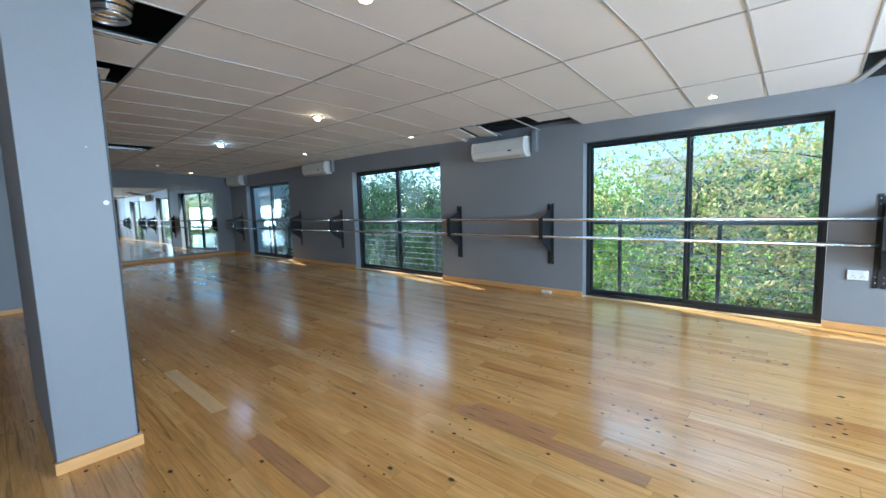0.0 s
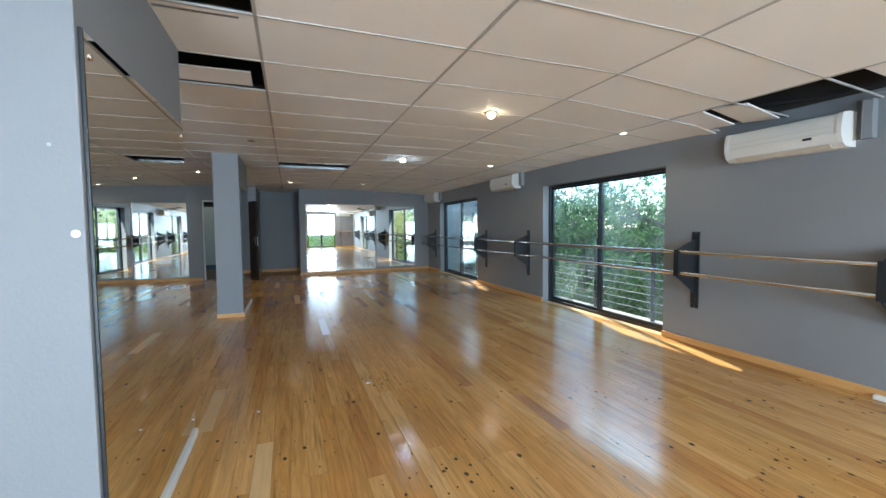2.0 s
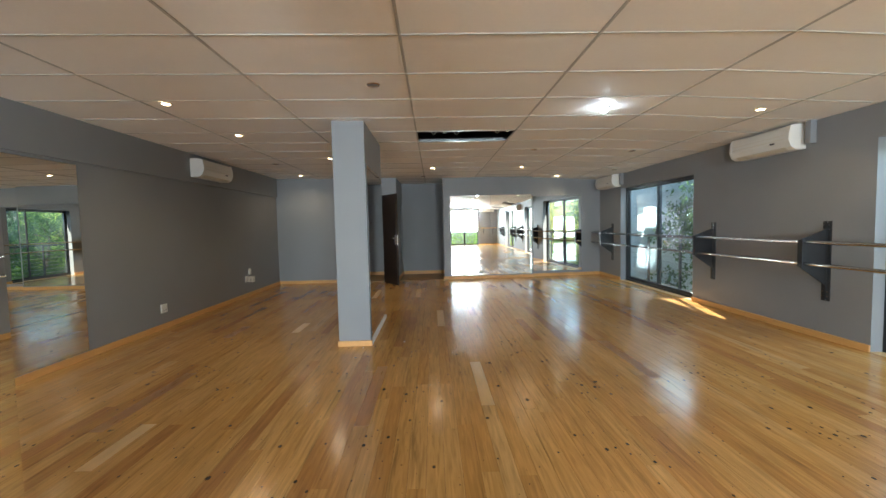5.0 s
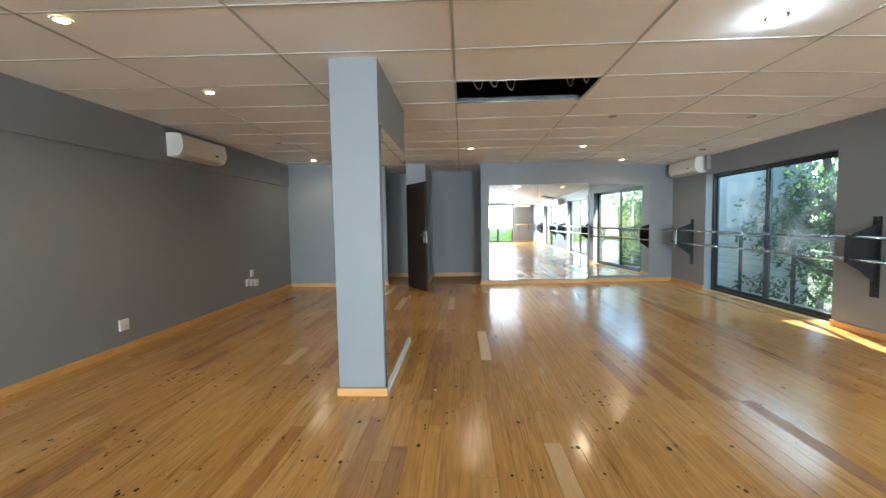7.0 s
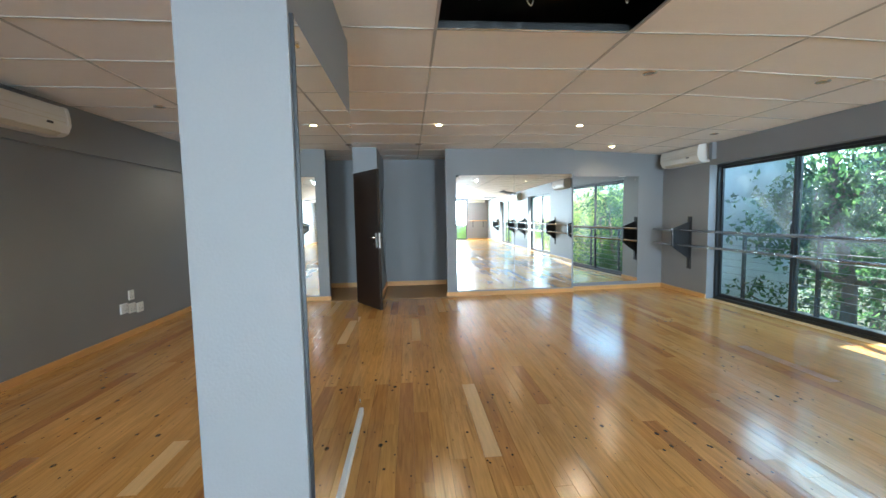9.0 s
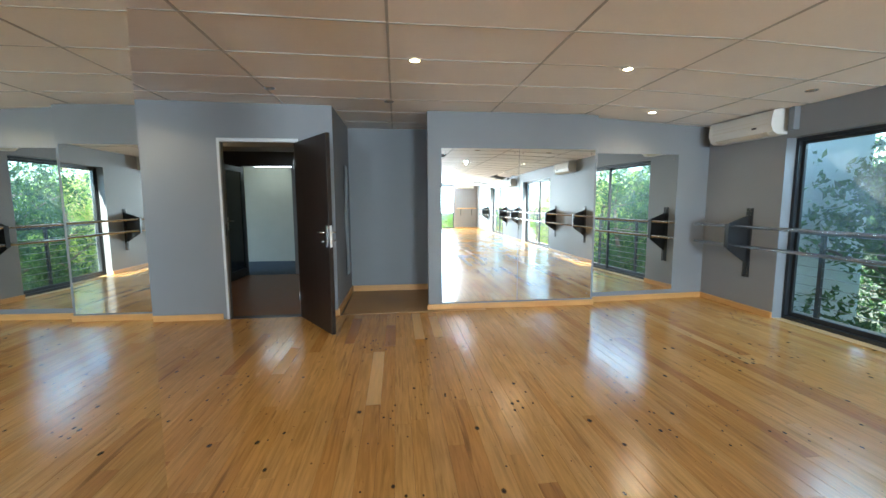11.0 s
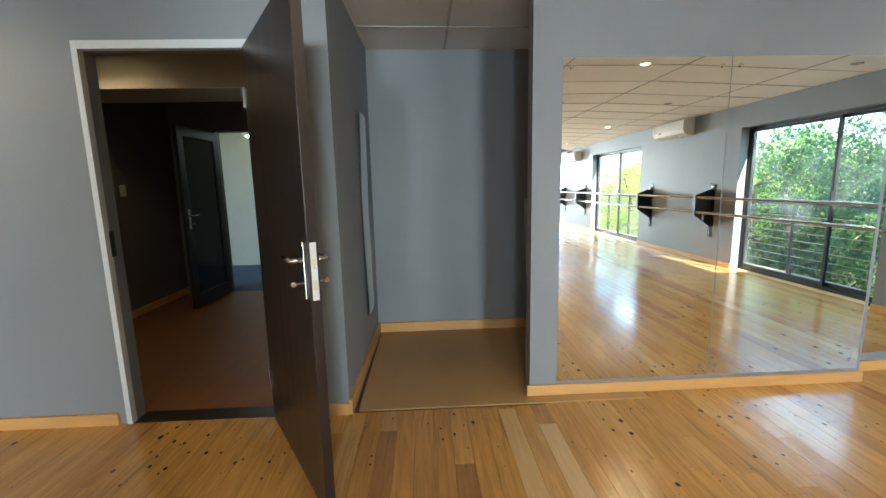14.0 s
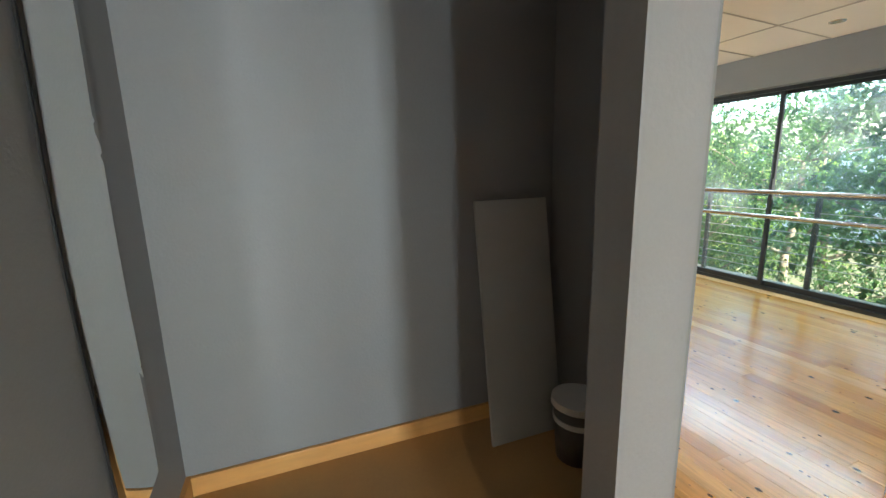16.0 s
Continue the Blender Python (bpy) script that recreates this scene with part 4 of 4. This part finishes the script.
def tree(name, x, y, height, spread, leaves, size, material, seed, label, base=0.25, trunk=0.13):
    rng = random.Random(seed)
    t = thing(name, label, "tree", (x, y, GZ))
    bm = bmesh.new()
    p, d, r = Vector((0, 0, -0.1)), Vector((rng.uniform(-.1, .1), rng.uniform(-.1, .1), 1)).normalized(), trunk
    tips, seg = [], height * 0.16
    nodes = []
    for k in range(5):
        q = p + d * seg
        add_tube(bm, p, q, r, r * 0.82, 9)
        p, r = q, r * 0.82
        d = (d + Vector((rng.uniform(-.25, .25), rng.uniform(-.25, .25), 0.1))).normalized()
        nodes.append((p.copy(), r))
        if k:
            for _ in range(3):
                a = rng.uniform(0, 2 * math.pi)
                out = Vector((math.cos(a), math.sin(a), rng.uniform(0.1, 0.8))).normalized()
                s, rr, lp = spread * rng.uniform(0.3, 0.5), r * 0.55, p.copy()
                for _ in range(3):
                    if y + lp.y + out.y * s < 6.6:
                        out.y = abs(out.y) + 0.1
                    e = lp + out * s
                    add_tube(bm, lp, e, rr, rr * 0.6, 6)
                    lp, rr, s = e, rr * 0.6, s * 0.75
                    out = (out + Vector((rng.uniform(-.5, .5), rng.uniform(-.5, .5), rng.uniform(-.2, .4)))).normalized()
                    tips.append(lp.copy())
    part("trunk", bm, M_BARK, t, "rough grey-brown trunk and limbs", True)
    # crown: twigs of leaves in clumps at the limb ends and between
    rs = np.random.RandomState(seed)
    clumps = np.array([tuple(v) for v in tips] + [(rng.gauss(0, spread * 0.5), rng.gauss(0, spread * 0.5), height * rng.uniform(base, 1.0)) for _ in range(26)])
    ntw = leaves // 9
    g = spread * 0.20
    twig = clumps[rs.randint(0, len(clumps), ntw)] + rs.normal(0, 1, (ntw, 3)) * (g, g, g * 0.7)
    along = rs.normal(0, 1, (ntw, 3)) * (1, 1, 0.5)
    along /= np.linalg.norm(along, axis=1)[:, None]
    k = np.repeat(np.arange(ntw), 9)
    c = twig[k] + along[k] * (rs.uniform(-1.7, 1.7, len(k)) * size)[:, None] + rs.normal(0, size * 0.35, (len(k), 3))
    ok = (c[:, 2] < height) & ((y + c[:, 1] > 6.35) | (x > XE + 1.5)) & ((x + c[:, 0] > -11.5) | (y + c[:, 1] > 8.5))
    c, k = c[ok], k[ok]
    n = len(c)
    u = along[k] * 0.6 + rs.normal(0, 0.7, (n, 3)) + (0, 0, -0.35)
    u /= np.linalg.norm(u, axis=1)[:, None]
    w = np.cross(u, rs.normal(0, 0.45, (n, 3)) + (0, 0, 1.0))
    w /= np.linalg.norm(w, axis=1)[:, None]
    sz = (size * rs.uniform(0.55, 1.25, n))[:, None]
    lift = np.cross(u, w) * sz * 0.12
    vs = np.stack([c - u * sz * 0.5, c + w * sz * 0.27 + lift, c + u * sz * 0.55, c - w * sz * 0.27 + lift], 1).reshape(-1, 3)
    q = np.arange(n)[:, None] * 4
    fs = np.concatenate([q + (0, 1, 2), q + (0, 2, 3)], 1).reshape(-1, 3)
    me = bpy.data.meshes.new("crown")
    me.from_pydata(vs.tolist(), [], fs.tolist())
    me.materials.append(material)
    cr = new("crown", me)
    cr.parent = t
    return t


rng = random.Random(5)
LG, LD, LA = "leafy green tree outside the windows", "dense dark green tree outside the windows", "thin tree with yellowing autumn leaves"
tree("tree", -10.2, 7.7, 7.2, 2.1, 15000, 0.13, M_LEAFB, 1, LD, 0.5, 0.17)
tree("tree", -6.6, 10.2, 5.8, 2.4, 15000, 0.085, M_LEAFB, 2, LD, 0.15)
tree("tree", -4.9, 8.8, 5.7, 1.8, 16000, 0.085, M_LEAFB, 3, LD, 0.1)
tree("tree", -2.4, 10.2, 5.9, 2.2, 17000, 0.08, M_LEAFA, 4, LG, 0.1)
tree("tree", 0.6, 9.6, 6.2, 2.2, 15000, 0.08, M_LEAFC, 6, LA, 0.40, 0.09)
tree("tree", 2.9, 10.0, 6.3, 2.3, 15000, 0.08, M_LEAFC, 7, LA, 0.40, 0.09)
tree("tree", 5.6, 10.4, 5.9, 2.4, 12000, 0.085, M_LEAFA, 8, LG, 0.2)
for k in range(16):
    x = -22 + k * 2.4 + rng.uniform(-.6, .6)
    h = 5.6 + rng.uniform(-0.6, 0.9)
    tree("tree", x, 14.5 + rng.uniform(-1, 3.5), h, 2.6, 12000, 0.12, M_LEAFA if k % 3 and k > 7 else M_LEAFB, 20 + k, LG, 0.08, 0.16)
for k in range(12):
    x = -9 + k * 1.35
    tree("bush", x, 8.4 + rng.uniform(-.4, .8), (2.4 if k < 2 else 3.4) + rng.uniform(-.5, .5), 1.3, 9000, 0.07, M_LEAFA if k > 4 and k % 4 else M_LEAFB, 60 + k, "bushy green shrub below the ledge", 0.1, 0.05)
for k in range(4):
    tree("tree", 15 + 2 * rng.uniform(-1, 1), -2 + 3 * k, 4.2, 2.4, 8000, 0.13, M_LEAFA, 90 + k, LG, 0.1, 0.15)
far = thing("far_building", "pale distant house behind the trees", "building")
part("wall", boxes(((-6, 30, GZ), (14, 38, 2.2))), M_RENDER, far)
part("roof", prism([(29.4, 2.2), (38.6, 2.2), (34, 4.4)], "x", -6.5, 14.5), M_CONC, far)
for k in range(6):
    part("window", boxes(((-4 + 3 * k, 29.96, -0.2), (-2.6 + 3 * k, 30.02, 1.3))), M_BLACK, far)

# ---------------------------------------------------------------- floor boards
rng = random.Random(11)
PW = 0.098
LENS = (0.75, 1.05, 1.35, 1.65, 1.95, 2.4)
board_mesh = {}
for ln in LENS:
    bm = boxes(((0, 0, -0.012), (ln - 0.0012, PW - 0.0014, 0.0)))
    me = bpy.data.meshes.new("plank")
    bm.to_mesh(me)
    bm.free()
    me.materials.append(M_FLOORP)
    board_mesh[ln] = me
floor = tagged(new("floor"), "worn varnished pine plank floor with knots", "floor", "", "structure")
verts, faces, single = [], [], 0
PALE = ((-1.55, -0.5, .9), (-7.48, -6.48, 1.16), (-9.7, -8.7, .78), (-5.05, -4.1, 1.49), (-10.97, -10.0, 1.22), (-10.8, -10.05, 1.32), (-3.98, -3.44, -.88), (-6.86, -6.36, -.65), (-9.9, -9.3, .03), (-2.62, -1.85, .5))
DARK = ((.68, 1.8, 1.86), (.74, 1.3, 1.96), (-8.06, -7.16, 4.01), (-5.0, -3.85, .55), (-5.62, -4.5, 2.93), (-4.98, -3.89, -1.17), (-10.5, -9.83, .9), (-10.8, -9.96, .46), (-6.77, -6.2, -1.44), (-1.6, -1.0, 2.72), (0.0, .7, .83))
odd = {}
for lst, m in ((PALE, M_PALE), (DARK, M_DARKP)):
    for a, b, yy in lst:
        odd.setdefault(int((yy - YS) / PW), []).append((a, b, m))


def lay(a, b, y, whole):
    global single
    if b - a < 0.02:
        return
    near = abs(y - 0.9) < 1.35 and -11 < a < 0.8 and whole
    if near and single < 280:
        p = new("plank", board_mesh[whole])
        p.location, p.parent = (a, y, 0), floor
        single += 1
        return
    i = len(verts)
    c, e2 = y, min(y + PW, YN) - 0.0014
    for zz in (-0.012, 0.0):
        verts.extend([(a, c, zz), (b - 0.0012, c, zz), (b - 0.0012, e2, zz), (a, e2, zz)])
    faces.extend([(i + 4, i + 5, i + 6, i + 7), (i, i + 1, i + 5, i + 4), (i + 1, i + 2, i + 6, i + 5), (i + 2, i + 3, i + 7, i + 6), (i + 3, i, i + 4, i + 7)])


for row in range(int((YN - YS) / PW) + 1):
    y = YS + row * PW
    west = XW if y < 1.33 else (XM if y < 3.5 else XR - 0.11)
    spans, at = [], west
    for a, b, m in sorted(odd.get(row, []), key=lambda q: q[0]):
        spans.append((at, a))
        p = part("plank", boxes(((a, y, -0.012), (b - 0.0012, y + PW - 0.0014, 0.0))), m, floor)
        at = b
    spans.append((at, XE))
    for lo, hi in spans:
        x = lo - (rng.uniform(0, 1.5) if lo == west else 0)
        while x < hi:
            ln = rng.choice(LENS)
            a, b = max(x, lo), min(x + ln, hi)
            lay(a, b, y, ln if a == x and b == x + ln else 0)
            x += ln
me = bpy.data.meshes.new("planks")
me.from_pydata(verts, [], faces)
me.materials.append(M_FLOOR)
rest = new("planks", me)
rest.parent = floor
tagged(rest, "", "", "", "stuff")
